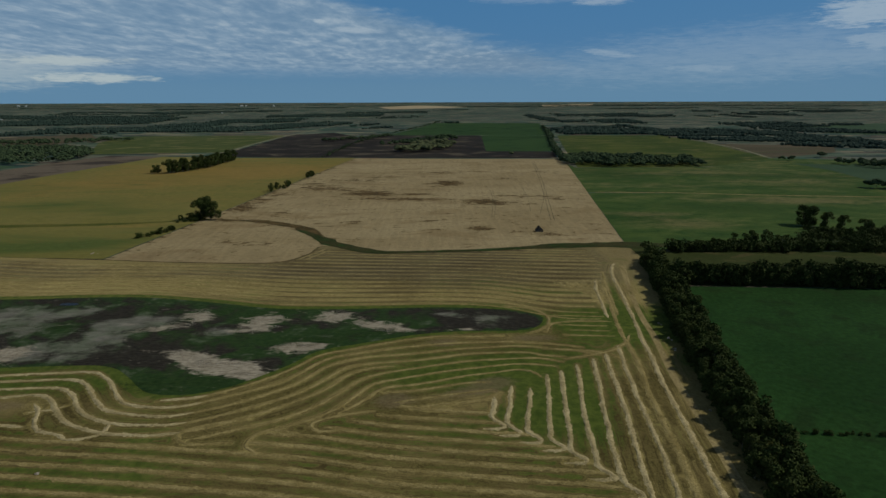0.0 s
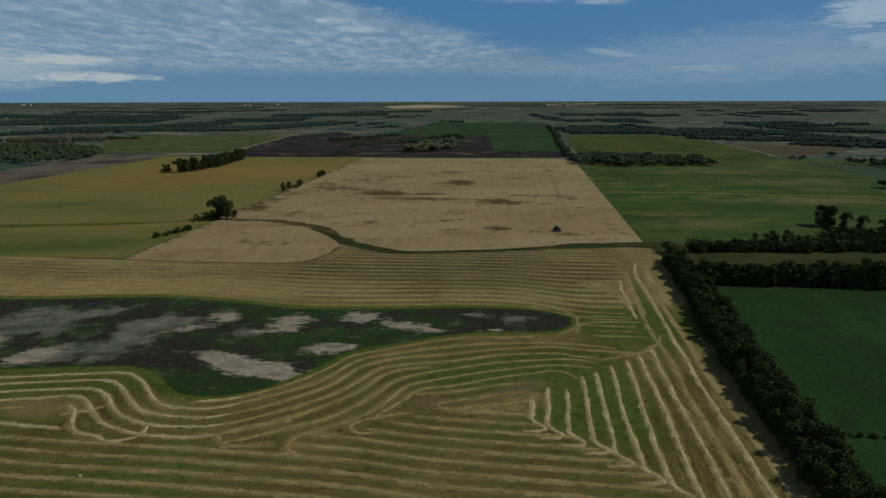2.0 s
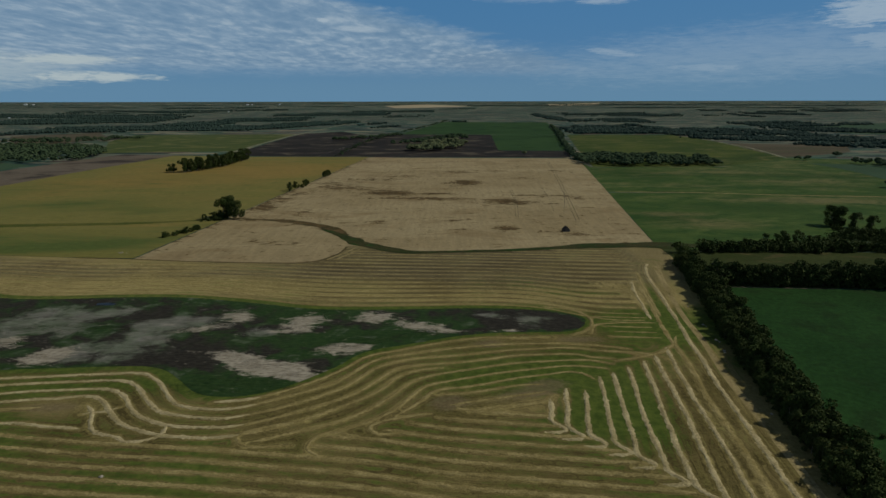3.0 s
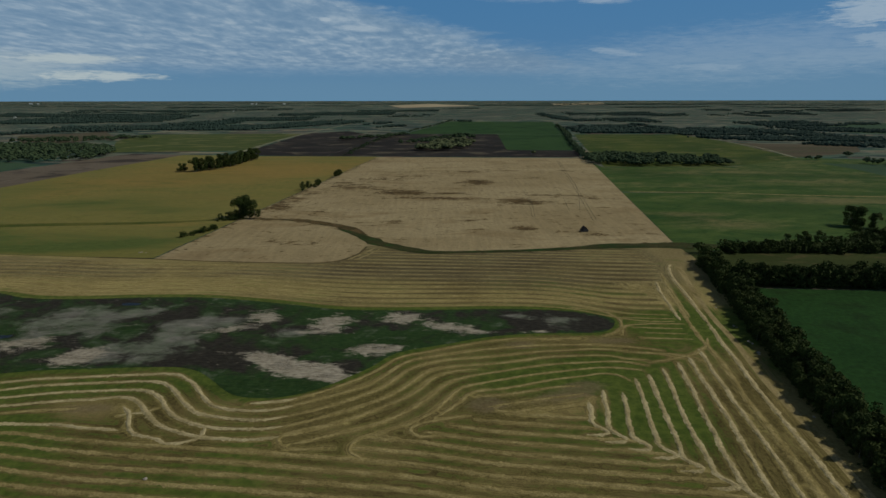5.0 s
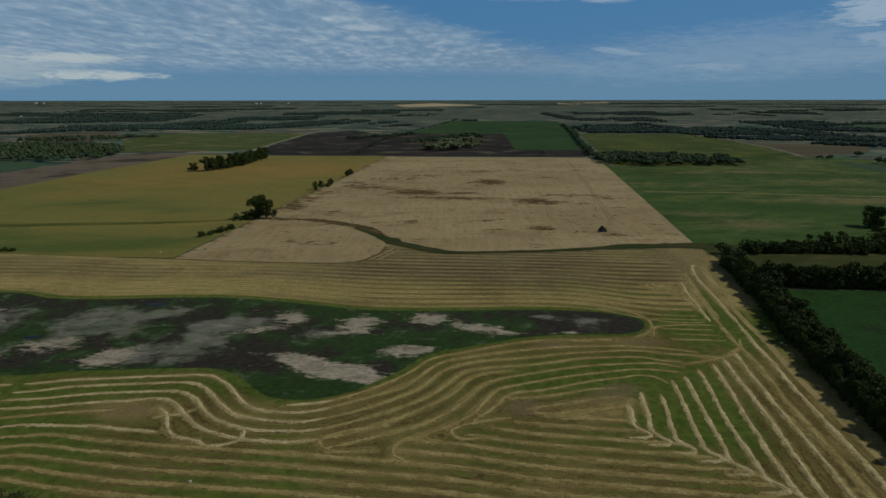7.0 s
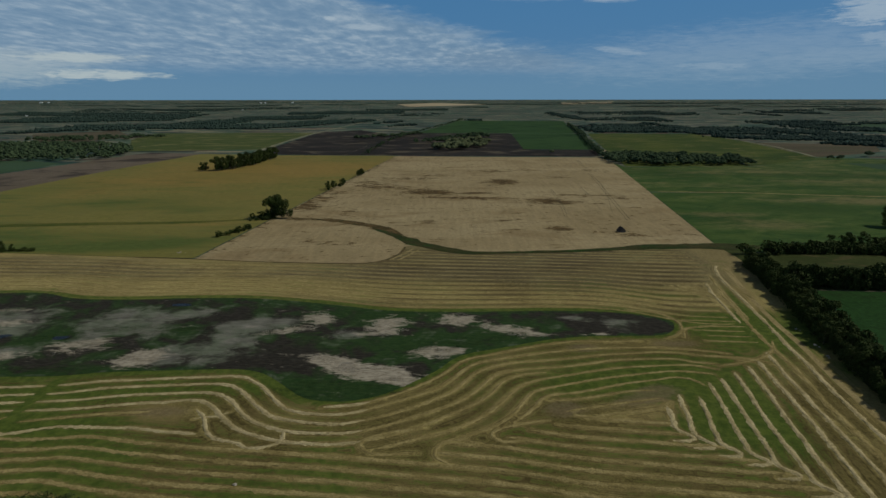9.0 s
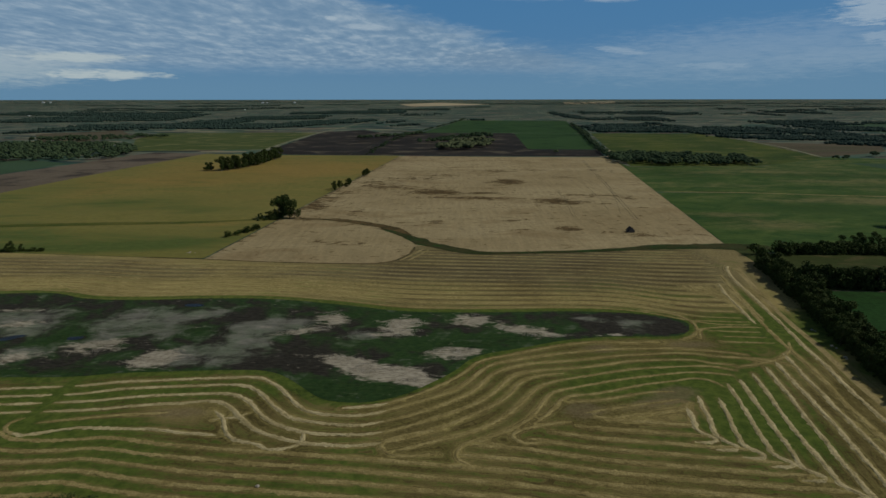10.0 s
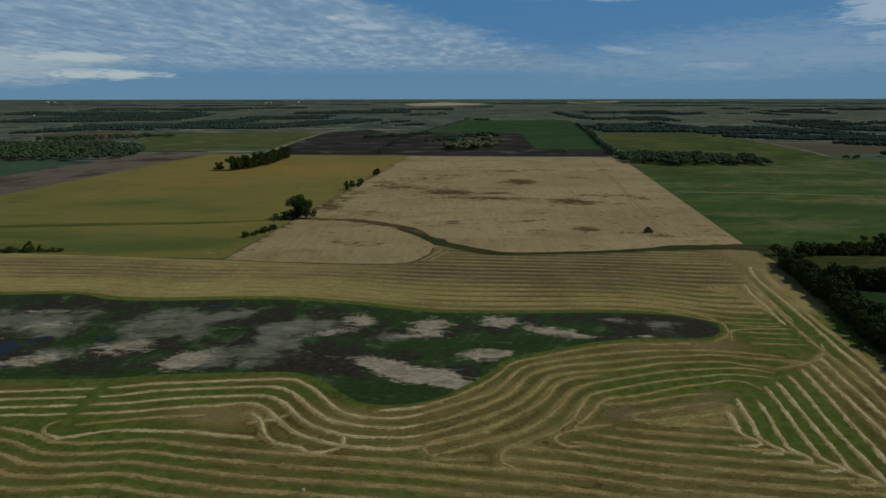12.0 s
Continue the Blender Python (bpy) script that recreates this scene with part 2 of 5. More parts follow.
def slough_colour(n, where):
    reed, green, wet = attribute(n, "reed"), attribute(n, "green"), attribute(n, "grey")
    rag = n.noise(n.place(where, (0.5, 0.9, 1), 12), 0.20, 8.0, 0.70, 0.7)
    fine = n.noise(n.place(where, (0.35, 0.9, 1), 12), 0.8, 6.0, 0.7, 0.4)
    mid = n.noise(n.place(where, (0.9, 0.85, 1), 14), 0.075, 6.0, 0.58, 0.6)
    hue = n.noise(n.place(where, (0.8, 1.0, 1), 14, (31, 7, 0)), 0.050, 4.0, 0.55, 0.3)
    peat = n.mix(n.step(fine, 0.3, 0.72), (0.014, 0.013, 0.010), (0.040, 0.036, 0.029))
    sedge = n.mix(n.step(fine, 0.3, 0.7), (0.013, 0.033, 0.010), (0.032, 0.058, 0.018))
    col = n.mix(n.step(n.math("ADD", green, n.math("MULTIPLY", n.math("SUBTRACT", mid, 0.5), 2.4)), 0.22, 0.72), peat, sedge)
    cool = n.mix(n.step(hue, 0.42, 0.58), (0.108, 0.134, 0.082), (0.160, 0.152, 0.128))
    dead = n.mix(n.step(rag, 0.30, 0.72), n.mix(0.5, cool, (0.050, 0.055, 0.042)), n.mix(0.45, cool, (0.240, 0.230, 0.200)))
    cover = n.step(n.math("ADD", wet, n.math("ADD", n.math("MULTIPLY", n.math("SUBTRACT", mid, 0.5), 2.5), n.math("MULTIPLY", n.math("SUBTRACT", rag, 0.5), 1.0))), 0.16, 0.92)
    col = n.mix(n.math("MULTIPLY", cover, 0.88), col, dead)
    mat_of_reeds = n.mix(n.step(fine, 0.30, 0.70), (0.170, 0.145, 0.104), (0.370, 0.330, 0.262))
    edge = n.math("ADD", n.math("MULTIPLY", n.math("SUBTRACT", rag, 0.5), 2.6), n.math("MULTIPLY", n.math("SUBTRACT", fine, 0.5), 0.8))
    return n.mix(n.math("MULTIPLY", n.step(n.math("ADD", reed, edge), 0.30, 0.78), 0.95), col, mat_of_reeds)


def tan_colour(n, where):
    weed = attribute(n, "weed")
    col = patchy((0.246, 0.192, 0.104), (0.294, 0.236, 0.134), (0.220, 0.166, 0.088), 0.010, 0.22, (0.5, 0.9, 1), 6.0, amount=0.25)(n, where)
    rag = n.noise(n.place(where, (0.7, 1.3, 1), 6), 0.085, 9.0, 0.76, 0.8)
    fine = n.noise(n.place(where, (0.6, 1.0, 1), 6), 0.22, 6.0, 0.7, 0.4)
    streak = n.noise(n.place(where, (0.25, 0.02, 1), 6), 1.0, 4.0, 0.6, 0.3)
    col = n.mix(0.28, col, n.mix(n.step(streak, 0.35, 0.65), (0.72, 0.72, 0.72), (1.22, 1.22, 1.22)), "MULTIPLY")
    dark = n.mix(n.step(fine, 0.35, 0.7), (0.036, 0.024, 0.009), (0.118, 0.076, 0.032))
    speck = n.noise(n.place(where, (1.0, 0.3, 1), 6), 0.8, 4.0, 0.7)
    col = n.mix(0.3, col, n.mix(n.step(speck, 0.34, 0.66), (0.72, 0.70, 0.68), (1.24, 1.24, 1.24)), "MULTIPLY")
    edge = n.math("ADD", n.math("MULTIPLY", n.math("SUBTRACT", rag, 0.5), 9.5), n.math("ADD", n.math("MULTIPLY", n.math("SUBTRACT", fine, 0.5), 2.4), n.math("MULTIPLY", n.math("SUBTRACT", speck, 0.5), 2.0)))
    return n.mix(n.math("MULTIPLY", n.step(n.math("ADD", weed, edge), 0.86, 1.45), 0.95), col, dark)


def soybean_colour(n, where):
    green, ripe = attribute(n, "green"), attribute(n, "ripe")
    mid = n.noise(n.place(where, (0.5, 1.4, 1), 6), 0.022, 7.0, 0.66, 0.5)
    fine = n.noise(n.place(where, (0.6, 1.2, 1), 6), 0.20, 5.0, 0.7, 0.3)
    col = n.mix(n.step(mid, 0.34, 0.66), (0.138, 0.128, 0.036), (0.166, 0.146, 0.046))
    wander = n.math("MULTIPLY", n.math("SUBTRACT", n.math("ADD", mid, n.math("MULTIPLY", fine, 0.5)), 0.75), 2.2)
    col = n.mix(n.math("MULTIPLY", n.step(n.math("ADD", ripe, wander), 0.0, 0.75), 0.9), col, (0.212, 0.146, 0.044))
    col = n.mix(n.math("MULTIPLY", n.step(n.math("ADD", green, wander), 0.05, 0.75), 0.9), col, (0.064, 0.092, 0.024))
    return n.mix(0.55, col, n.mix(n.step(fine, 0.3, 0.7), (0.72, 0.72, 0.72), (1.25, 1.25, 1.25)), "MULTIPLY")


def pasture_colour(n, where):
    dry, lush = attribute(n, "dry"), attribute(n, "lush")
    mid = n.noise(n.place(where, (0.7, 1.2, 1), 4), 0.030, 8.0, 0.68, 0.6)
    fine = n.noise(n.place(where, (0.5, 1.3, 1), 4), 0.22, 6.0, 0.7, 0.4)
    wander = n.math("MULTIPLY", n.math("SUBTRACT", n.math("ADD", mid, n.math("MULTIPLY", fine, 0.5)), 0.75), 2.0)
    col = n.mix(n.step(mid, 0.34, 0.66), (0.027, 0.060, 0.015), (0.064, 0.098, 0.025))
    col = n.mix(n.math("MULTIPLY", n.step(n.math("ADD", lush, wander), 0.1, 0.9), 0.85), col, (0.026, 0.054, 0.013))
    col = n.mix(n.math("MULTIPLY", n.step(n.math("ADD", dry, wander), 0.1, 1.1), 0.85), col, (0.140, 0.124, 0.056))
    return n.mix(0.7, col, n.mix(n.step(fine, 0.3, 0.7), (0.66, 0.68, 0.66), (1.3, 1.28, 1.25)), "MULTIPLY")


def far_colour(n, where):
    """Plain of mixed fields far off: strips of crop, pasture and bare soil along the survey grid, blued to paint in
    distance haze.
    """
    w = n.place(where, (1 / 460.0, 1 / 170.0, 1), 6)
    cell = n.add("ShaderNodeTexVoronoi", distance="CHEBYCHEV")
    n.link(w, cell.inputs["Vector"])
    cell.inputs["Randomness"].default_value = 0.85
    pick = n.add("ShaderNodeSeparateColor")
    n.link(cell.outputs["Color"], pick.inputs[0])
    a = n.mix(n.step(pick.outputs[0], 0.35, 0.40), (0.036, 0.076, 0.056), (0.068, 0.098, 0.070))
    a = n.mix(n.step(pick.outputs[1], 0.55, 0.58), a, (0.116, 0.124, 0.094))
    a = n.mix(n.step(pick.outputs[2], 0.66, 0.69), a, (0.026, 0.048, 0.044))
    a = n.mix(n.step(pick.outputs[0], 0.86, 0.88), a, (0.082, 0.066, 0.054))
    a = n.mix(n.step(pick.outputs[1], 0.92, 0.93), a, (0.205, 0.180, 0.125))
    grain = n.noise(n.place(where, (0.4, 1.6, 1), 6), 0.010, 8.0, 0.72)
    return n.mix(0.85, a, n.mix(n.step(grain, 0.3, 0.7), (0.58, 0.62, 0.66), (1.35, 1.3, 1.22)), "MULTIPLY")


def leafy(dark, light, vary=0.45):
    def build(n, where):
        island = n.add("ShaderNodeNewGeometry").outputs["Random Per Island"]
        tree = n.add("ShaderNodeObjectInfo").outputs["Random"]
        col = n.mix(island, dark, light)
        col = n.mix(n.math("MULTIPLY", tree, vary), col, n.mix(island, (0.020, 0.030, 0.009), (0.062, 0.068, 0.020)))
        return col
    return build


MAT = {
    "plain": surface("hazed_mixed_fields", far_colour),
    "stubble": surface("cut_grain_stubble", stubble_colour, 0.95, 0.6, 1.3),
    "straw": surface("swathed_straw", patchy((0.270, 0.220, 0.110), (0.395, 0.328, 0.182), None, 0.12, 1.9, amount=0.95), 0.9, 0.9, 3.0),
    "straw_dull": surface("threshed_straw", patchy((0.184, 0.144, 0.056), (0.272, 0.218, 0.094), None, 0.12, 1.9, amount=0.9), 0.9, 0.7, 3.0),
    "slough": surface("dry_slough_bed", slough_colour, 0.9, 0.7, 0.7),
    "reed": surface("dead_reeds", patchy((0.30, 0.265, 0.205), (0.44, 0.40, 0.33), None, 0.3, 2.0, amount=0.5), 0.9),
    "reed_grey": surface("grey_dead_reeds", patchy((0.120, 0.118, 0.098), (0.19, 0.185, 0.158), None, 0.3, 2.0, amount=0.5), 0.9),
    "sedge": surface("green_sedge", patchy((0.018, 0.036, 0.013), (0.040, 0.066, 0.024), None, 0.2, 2.0, amount=0.5), 0.8),
    "tan": surface("ripe_grain_stubble", tan_colour, 0.95, 0.3, 0.6),
    "ditch": surface("ditch_grass", patchy((0.024, 0.034, 0.010), (0.044, 0.042, 0.016), (0.024, 0.050, 0.012), 0.04, 0.5, amount=0.9), 0.9, 0.6, 0.8),
    "weeds": surface("brown_weeds", patchy((0.050, 0.038, 0.016), (0.100, 0.068, 0.030), (0.036, 0.040, 0.014), 0.06, 0.5, amount=0.8), 0.95, 0.6, 0.8),
    # litter tone taken darker, with the shelterbelt's shade put into the colour
    "litter": surface("shade_litter", patchy((0.024, 0.026, 0.012), (0.048, 0.044, 0.022), (0.030, 0.044, 0.014), 0.08, 0.7, amount=0.8), 0.95, 0.6, 1.0),
    "swale": surface("swale_grass", patchy((0.062, 0.074, 0.016), (0.094, 0.092, 0.022), (0.046, 0.064, 0.014), 0.030, 0.4, (0.6, 1.0, 1)), 0.9, 0.5, 0.8),
    "yellow": surface("ripening_soybeans", soybean_colour, 0.9, 0.3, 0.5),
    "hay": surface("hay_stubble", patchy((0.064, 0.080, 0.024), (0.046, 0.066, 0.020), (0.135, 0.130, 0.055), 0.012, 0.2, (0.5, 1.0, 1), amount=0.6), 0.9),
    "pasture": surface("summer_pasture", pasture_colour, 0.9, 0.3, 0.5),
    "meadow": surface("mown_meadow", patchy((0.030, 0.040, 0.011), (0.042, 0.052, 0.016), (0.060, 0.056, 0.022), 0.03, 0.3, (0.5, 0.7, 1), amount=0.5), 0.9, 0.3, 0.5),
    "olive": surface("olive_pasture", patchy((0.064, 0.080, 0.018), (0.031, 0.053, 0.012), (0.100, 0.098, 0.034), 0.012, 0.2, (0.6, 0.8, 1), amount=0.8), 0.9),
    "crop": surface("dark_green_crop", patchy((0.011, 0.036, 0.008), (0.016, 0.048, 0.011), (0.012, 0.031, 0.008), 0.020, 0.35, (0.8, 0.7, 1), 6.0, amount=0.7), 0.85, 0.35, 0.8),
    "green": surface("green_crop", patchy((0.022, 0.050, 0.016), (0.032, 0.064, 0.020), (0.015, 0.037, 0.012), 0.009, 0.2, (0.6, 0.5, 1), amount=0.5), 0.9),
    "teal": surface("bluish_green_crop", patchy((0.034, 0.062, 0.034), (0.042, 0.074, 0.040), None, 0.006, 0.2, amount=0.4), 0.9),
    "plowed": surface("black_tilled_soil", patchy((0.018, 0.016, 0.015), (0.028, 0.025, 0.022), (0.088, 0.074, 0.054), 0.011, 0.2, (0.5, 0.7, 1), amount=0.5), 0.95),
    "grey_soil": surface("grey_tilled_soil", patchy((0.104, 0.084, 0.062), (0.124, 0.101, 0.076), (0.046, 0.038, 0.032), 0.008, 0.2, (0.5, 0.6, 1), amount=0.4), 0.95),
    "brown_soil": surface("brown_tilled_soil", patchy((0.070, 0.058, 0.038), (0.092, 0.076, 0.050), (0.060, 0.066, 0.032), 0.006, 0.2, (0.35, 2.2, 1), amount=0.5), 0.95),
    "pale": surface("pale_stubble", patchy((0.32, 0.26, 0.17), (0.36, 0.30, 0.20), None, 0.006, 0.1, amount=0.2), 0.95),
    "dirt": surface("dry_dirt_track", patchy((0.205, 0.160, 0.072), (0.270, 0.216, 0.104), (0.140, 0.114, 0.042), 0.06, 0.8, (2.0, 0.35, 1), 8.0, amount=0.8), 0.95, 0.5, 1.0),
    "road": surface("grassy_gravel_road", patchy((0.150, 0.148, 0.096), (0.200, 0.190, 0.130), (0.090, 0.104, 0.050), 0.02, 0.6), 0.95),
    "bark": surface("grey_bark", patchy((0.085, 0.070, 0.052), (0.150, 0.130, 0.105), None, 0.8, 6.0), 0.95),
    "leaf": surface("dark_leaves", leafy((0.016, 0.028, 0.006), (0.052, 0.076, 0.018)), 0.8, spec=0.08),
    "fresh": surface("fresh_leaves", leafy((0.034, 0.056, 0.014), (0.086, 0.116, 0.036)), 0.8, spec=0.08),
    "turning": surface("turning_leaves", leafy((0.050, 0.052, 0.012), (0.150, 0.125, 0.030)), 0.8, spec=0.08),
    "willow": surface("willow_leaves", leafy((0.046, 0.060, 0.028), (0.112, 0.124, 0.060), 0.0), 0.8, spec=0.08),
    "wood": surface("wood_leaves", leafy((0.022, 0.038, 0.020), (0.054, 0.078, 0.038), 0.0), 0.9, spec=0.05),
    # far leaves carry a blue tint: distance haze put into the colour
    "hazed_far_wood": surface("hazed_far_leaves", leafy((0.020, 0.037, 0.031), (0.042, 0.064, 0.050), 0.0), 0.9, spec=0.05),
    "stone": surface("field_stone", patchy((0.24, 0.21, 0.17), (0.36, 0.32, 0.26), None, 0.8, 4.0), 0.85, 0.5, 3.0),
    "board": surface("weathered_boards", patchy((0.085, 0.075, 0.066), (0.130, 0.115, 0.100), None, 0.5, 3.0, (1, 1, 6)), 0.9, 0.4, 3.0),
    "shingle": surface("brown_shingles", patchy((0.050, 0.040, 0.034), (0.085, 0.066, 0.052), None, 0.6, 4.0), 0.9, 0.5, 3.0),
    "white": surface("white_siding", patchy((0.74, 0.74, 0.72), (0.80, 0.80, 0.78), None, 0.3, 2.0, amount=0.15), 0.6),
    "metal": surface("grey_roof_metal", patchy((0.40, 0.42, 0.44), (0.48, 0.50, 0.52), None, 0.2, 1.0, amount=0.2), 0.45),
    "water": surface("still_dark_water", patchy((0.005, 0.007, 0.010), (0.008, 0.010, 0.014), None, 0.1, 0.5, amount=0.1), 0.35, 0.5, 1.2, spec=0.12),
}


def thing(name, me, material, label="", category="", group="", kind="", parent=None):
    ob = new(name, me)
    if material:
        me.materials.clear()
        me.materials.append(MAT[material])
    ob.parent = parent
    return tagged(ob, label, category, group, kind)


# ---------------------------------------------------------------- ground and fields
def land(name, outline, material, label, lift=0.15, step=40.0, attrs=None, edge=None):
    """A stretch of land inside an outline, draped on the ground; attrs(x, y) gives point values for its material."""
    poly = resample(np.vstack([outline, outline[:1]]), edge or step)[:-1]
    lo, hi = poly.min(0), poly.max(0)
    gx, gy = np.meshgrid(np.arange(lo[0], hi[0], step), np.arange(lo[1], hi[1], step))
    gx, gy = gx.ravel() + RNG.uniform(-0.2, 0.2, gx.size) * step, gy.ravel() + RNG.uniform(-0.2, 0.2, gy.size) * step
    keep = inside(poly, gx, gy)
    pts = [Vector(p) for p in poly.tolist()] + [Vector(p) for p in zip(gx[keep], gy[keep])]
    count = len(poly)
    out = geometry.delaunay_2d_cdt(pts, [(i, (i + 1) % count) for i in range(count)], [list(range(count))], 1, 1e-4)
    xy = np.array([tuple(v) for v in out[0]])
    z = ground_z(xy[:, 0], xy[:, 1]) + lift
    me = mesh_from(name, np.column_stack([xy, z]), [f for f in out[2]])
    for key, values in (attrs(xy[:, 0], xy[:, 1]) if attrs else {}).items():
        me.attributes.new(key, "FLOAT", "POINT").data.foreach_set("value", np.asarray(values, np.float32))
    return thing(name, me, material, label, "field", kind="structure")


def make_ground():
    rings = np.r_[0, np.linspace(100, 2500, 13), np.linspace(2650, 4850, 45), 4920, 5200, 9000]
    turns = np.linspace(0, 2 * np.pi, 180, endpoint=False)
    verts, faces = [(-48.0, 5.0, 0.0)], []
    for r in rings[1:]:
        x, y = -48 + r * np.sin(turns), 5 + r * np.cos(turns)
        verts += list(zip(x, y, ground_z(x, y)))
    k = len(turns)
    faces += [(0, 1 + (i + 1) % k, 1 + i) for i in range(k)]
    for j in range(len(rings) - 2):
        a, b = 1 + j * k, 1 + (j + 1) * k
        faces += [(a + i, a + (i + 1) % k, b + (i + 1) % k, b + i) for i in range(k)]
    thing("ground", mesh_from("ground", verts, faces), "plain", "flat prairie farmland reaching to the horizon", "ground", kind="structure")


make_ground()

# shores of the slough and the edges round it
SHORE_S = [(-440, 250), (-340, 253), (-280, 257), (-239, 258), (-218, 262), (-194, 264), (-170, 265.5), (-157, 265), (-147, 260), (-138, 251), (-129, 241),
           (-121, 236.5), (-108, 236), (-95, 242), (-84, 253), (-74, 265), (-67, 277), (-59, 284), (-45, 290), (-32, 296), (-17, 302), (4, 306), (32, 306.5), (41, 309.5)]
SHORE_N = [(46, 316), (48, 328), (34, 338), (10, 343), (-16, 344), (-64, 342), (-102, 344), (-131, 353), (-178, 365), (-219, 366),
           (-253, 363), (-288, 365), (-317, 376), (-360, 374), (-440, 376)]
shore_s, shore_n = spline(SHORE_S, 2.0), spline(SHORE_N, 2.0)
TAN_SOUTH = [(-255, 458), (-203, 450), (-140, 446), (-118, 453), (-107, 473), (-103, 500), (-87, 497), (-68, 485), (-41, 476), (25, 483), (93, 495), (143, 500)]
tan_south = spline(TAN_SOUTH, 4.0)
# the last cut line before the bottom rows, west to east
ROW_B = spline([(-330, 226), (-252, 217), (-227, 208), (-207, 207.5), (-195, 209), (-176, 205.5), (-156, 202.3), (-127, 199), (-106, 196.7), (-80, 193), (-50, 188.5), (-24, 182), (0, 178.5), (90, 166)], 2.0)


def windrow_paths():
    """Centre lines of the cut rows: (curve, half width, height, straw)."""
    paths = []
    # rows that follow the south shore of the slough, from the water outwards
    shore_rows = [
        [(-117, 231), (-102, 234), (-89, 243), (-77, 254), (-69, 265), (-62, 276), (-48, 283), (-32, 291), (-16, 297), (-1, 299), (10, 298), (24, 299.5)],
        [(-330, 240), (-280, 245), (-232, 249), (-212, 253.5), (-189, 256), (-160, 258.5), (-153, 256), (-144, 247), (-135, 234), (-128, 228), (-114, 225), (-101, 228.5), (-88, 237), (-76, 245), (-67, 257),
         (-58, 271.5), (-45, 278), (-32, 282.5), (-19, 286.5), (-2, 290), (16, 291), (30, 291), (48, 288), (60, 284)],
        [(-330, 233.5), (-280, 238), (-228, 242), (-209, 247), (-186, 249.5), (-164, 251), (-156, 248), (-148, 239), (-140, 229), (-131, 222), (-112, 218), (-99, 221.5), (-86, 229), (-73, 239), (-65, 248),
         (-57, 263), (-46, 271), (-37, 274), (-20, 277), (-4, 281), (15, 284.5), (34, 285.5), (46, 282), (57, 280), (64, 275.5)],
        [(-330, 227), (-280, 231), (-223, 235.5), (-203, 239.5), (-183, 242), (-164, 243), (-155, 237), (-146, 225), (-138, 218), (-126, 212.5), (-110, 211.5), (-98, 214), (-85, 221.5), (-72, 230), (-62, 240),
         (-55, 250.5), (-48, 261.5), (-37, 266), (-20, 269), (-5, 273), (9, 277), (32, 278), (40, 274.5), (49, 273)],
        [(-330, 220.5), (-280, 224.5), (-219, 228.5), (-199, 232), (-179, 235), (-167, 236.5), (-160, 232), (-153, 223), (-144, 214), (-133, 208), (-120, 204.8), (-108, 204.5), (-96, 207.5), (-84, 213.5), (-71, 223),
         (-60, 233), (-53, 242), (-46, 255), (-38, 260.5), (-27, 263)],
        [(-93, 202), (-80, 208), (-65, 216), (-57, 223.5), (-50, 233), (-43, 245.5), (-35, 253.5), (-21, 259.5), (-6, 264.5), (7, 268.5), (30, 271), (42, 270), (47, 267)],
        [(-66, 208), (-54, 216), (-46, 224.5), (-39, 237.5), (-34, 245.5), (-22, 250.5), (-8, 255.5), (5, 260), (28, 264.5), (44, 262)],
        [(-45, 220), (-36, 231.5), (-30, 241.5), (-19, 243.5), (-9, 247), (4, 252), (19, 256.5), (27, 258.4), (34, 255.5), (36, 251)],
        [(-30, 237), (-20, 238), (-10, 240.6), (2, 245), (14, 246)],
        [(-25, 228), (-11, 232.5), (2, 236), (14, 239)],
        [(-22, 226), (-17, 223.5), (-7, 222), (2, 221.5)],
    ]
    for k, points in enumerate(shore_rows):
        curve = resample(spline(points, 1.5), 1.5)
        for _ in range(4):
            curve[1:-1] = 0.25 * curve[:-2] + 0.5 * curve[1:-1] + 0.25 * curve[2:]
        # a green headland crosses the western rows; east of the bend the straw lies thinner
        west, east = curve[curve[:, 0] < -233.6], curve[curve[:, 0] > -230.4]
        turn = int(np.searchsorted(east[:, 0], -100.0))
        for run, half, tall, straw in ((west, 1.0, 0.34, "straw"), (east[:turn + 1], 1.0, 0.34, "straw"), (east[turn:], 0.62 if k in (0, 8, 9) else 0.82, 0.24, "straw_dull")):
            if len(run) > 8:
                paths.append((run, half, tall, straw))
    # bottom rows
    for k in range(-6, 6):
        x = np.arange({-6: -18, -5: -30, -4: -40, -3: -48, -2: -69, -1: -74}.get(k, -330), 80, 2.0)
        y = np.interp(x, ROW_B[:, 0], ROW_B[:, 1]) - 7.0 * k
        y = y + np.exp(-((x + 205) / 22) ** 2) * 2.0 * max(0, k - 1) / 3
        keep = x < np.interp(y, [160, 167, 183, 199, 213, 230], [58, 53, 42, 31, 17, 4])
        paths.append((np.column_stack([x, y])[keep], 1.0, 0.24, "straw_dull"))
    paths.append((np.column_stack([np.arange(-232, -157, 2.0), np.interp(np.arange(-232, -157, 2.0), [-232, -226, -210, -185, -157], [212, 210.5, 215.5, 215, 210.5])]), 1.0, 0.4, "straw"))
    # straight block beside the shelterbelt
    tops = [(15, 234), (23, 243), (30, 242), (39, 255), (46, 259), (54, 265), (62, 271), (70, 278), (78, 287)]
    ends = [213, 208, 203, 198, 190, 181, 171, 140, 140]
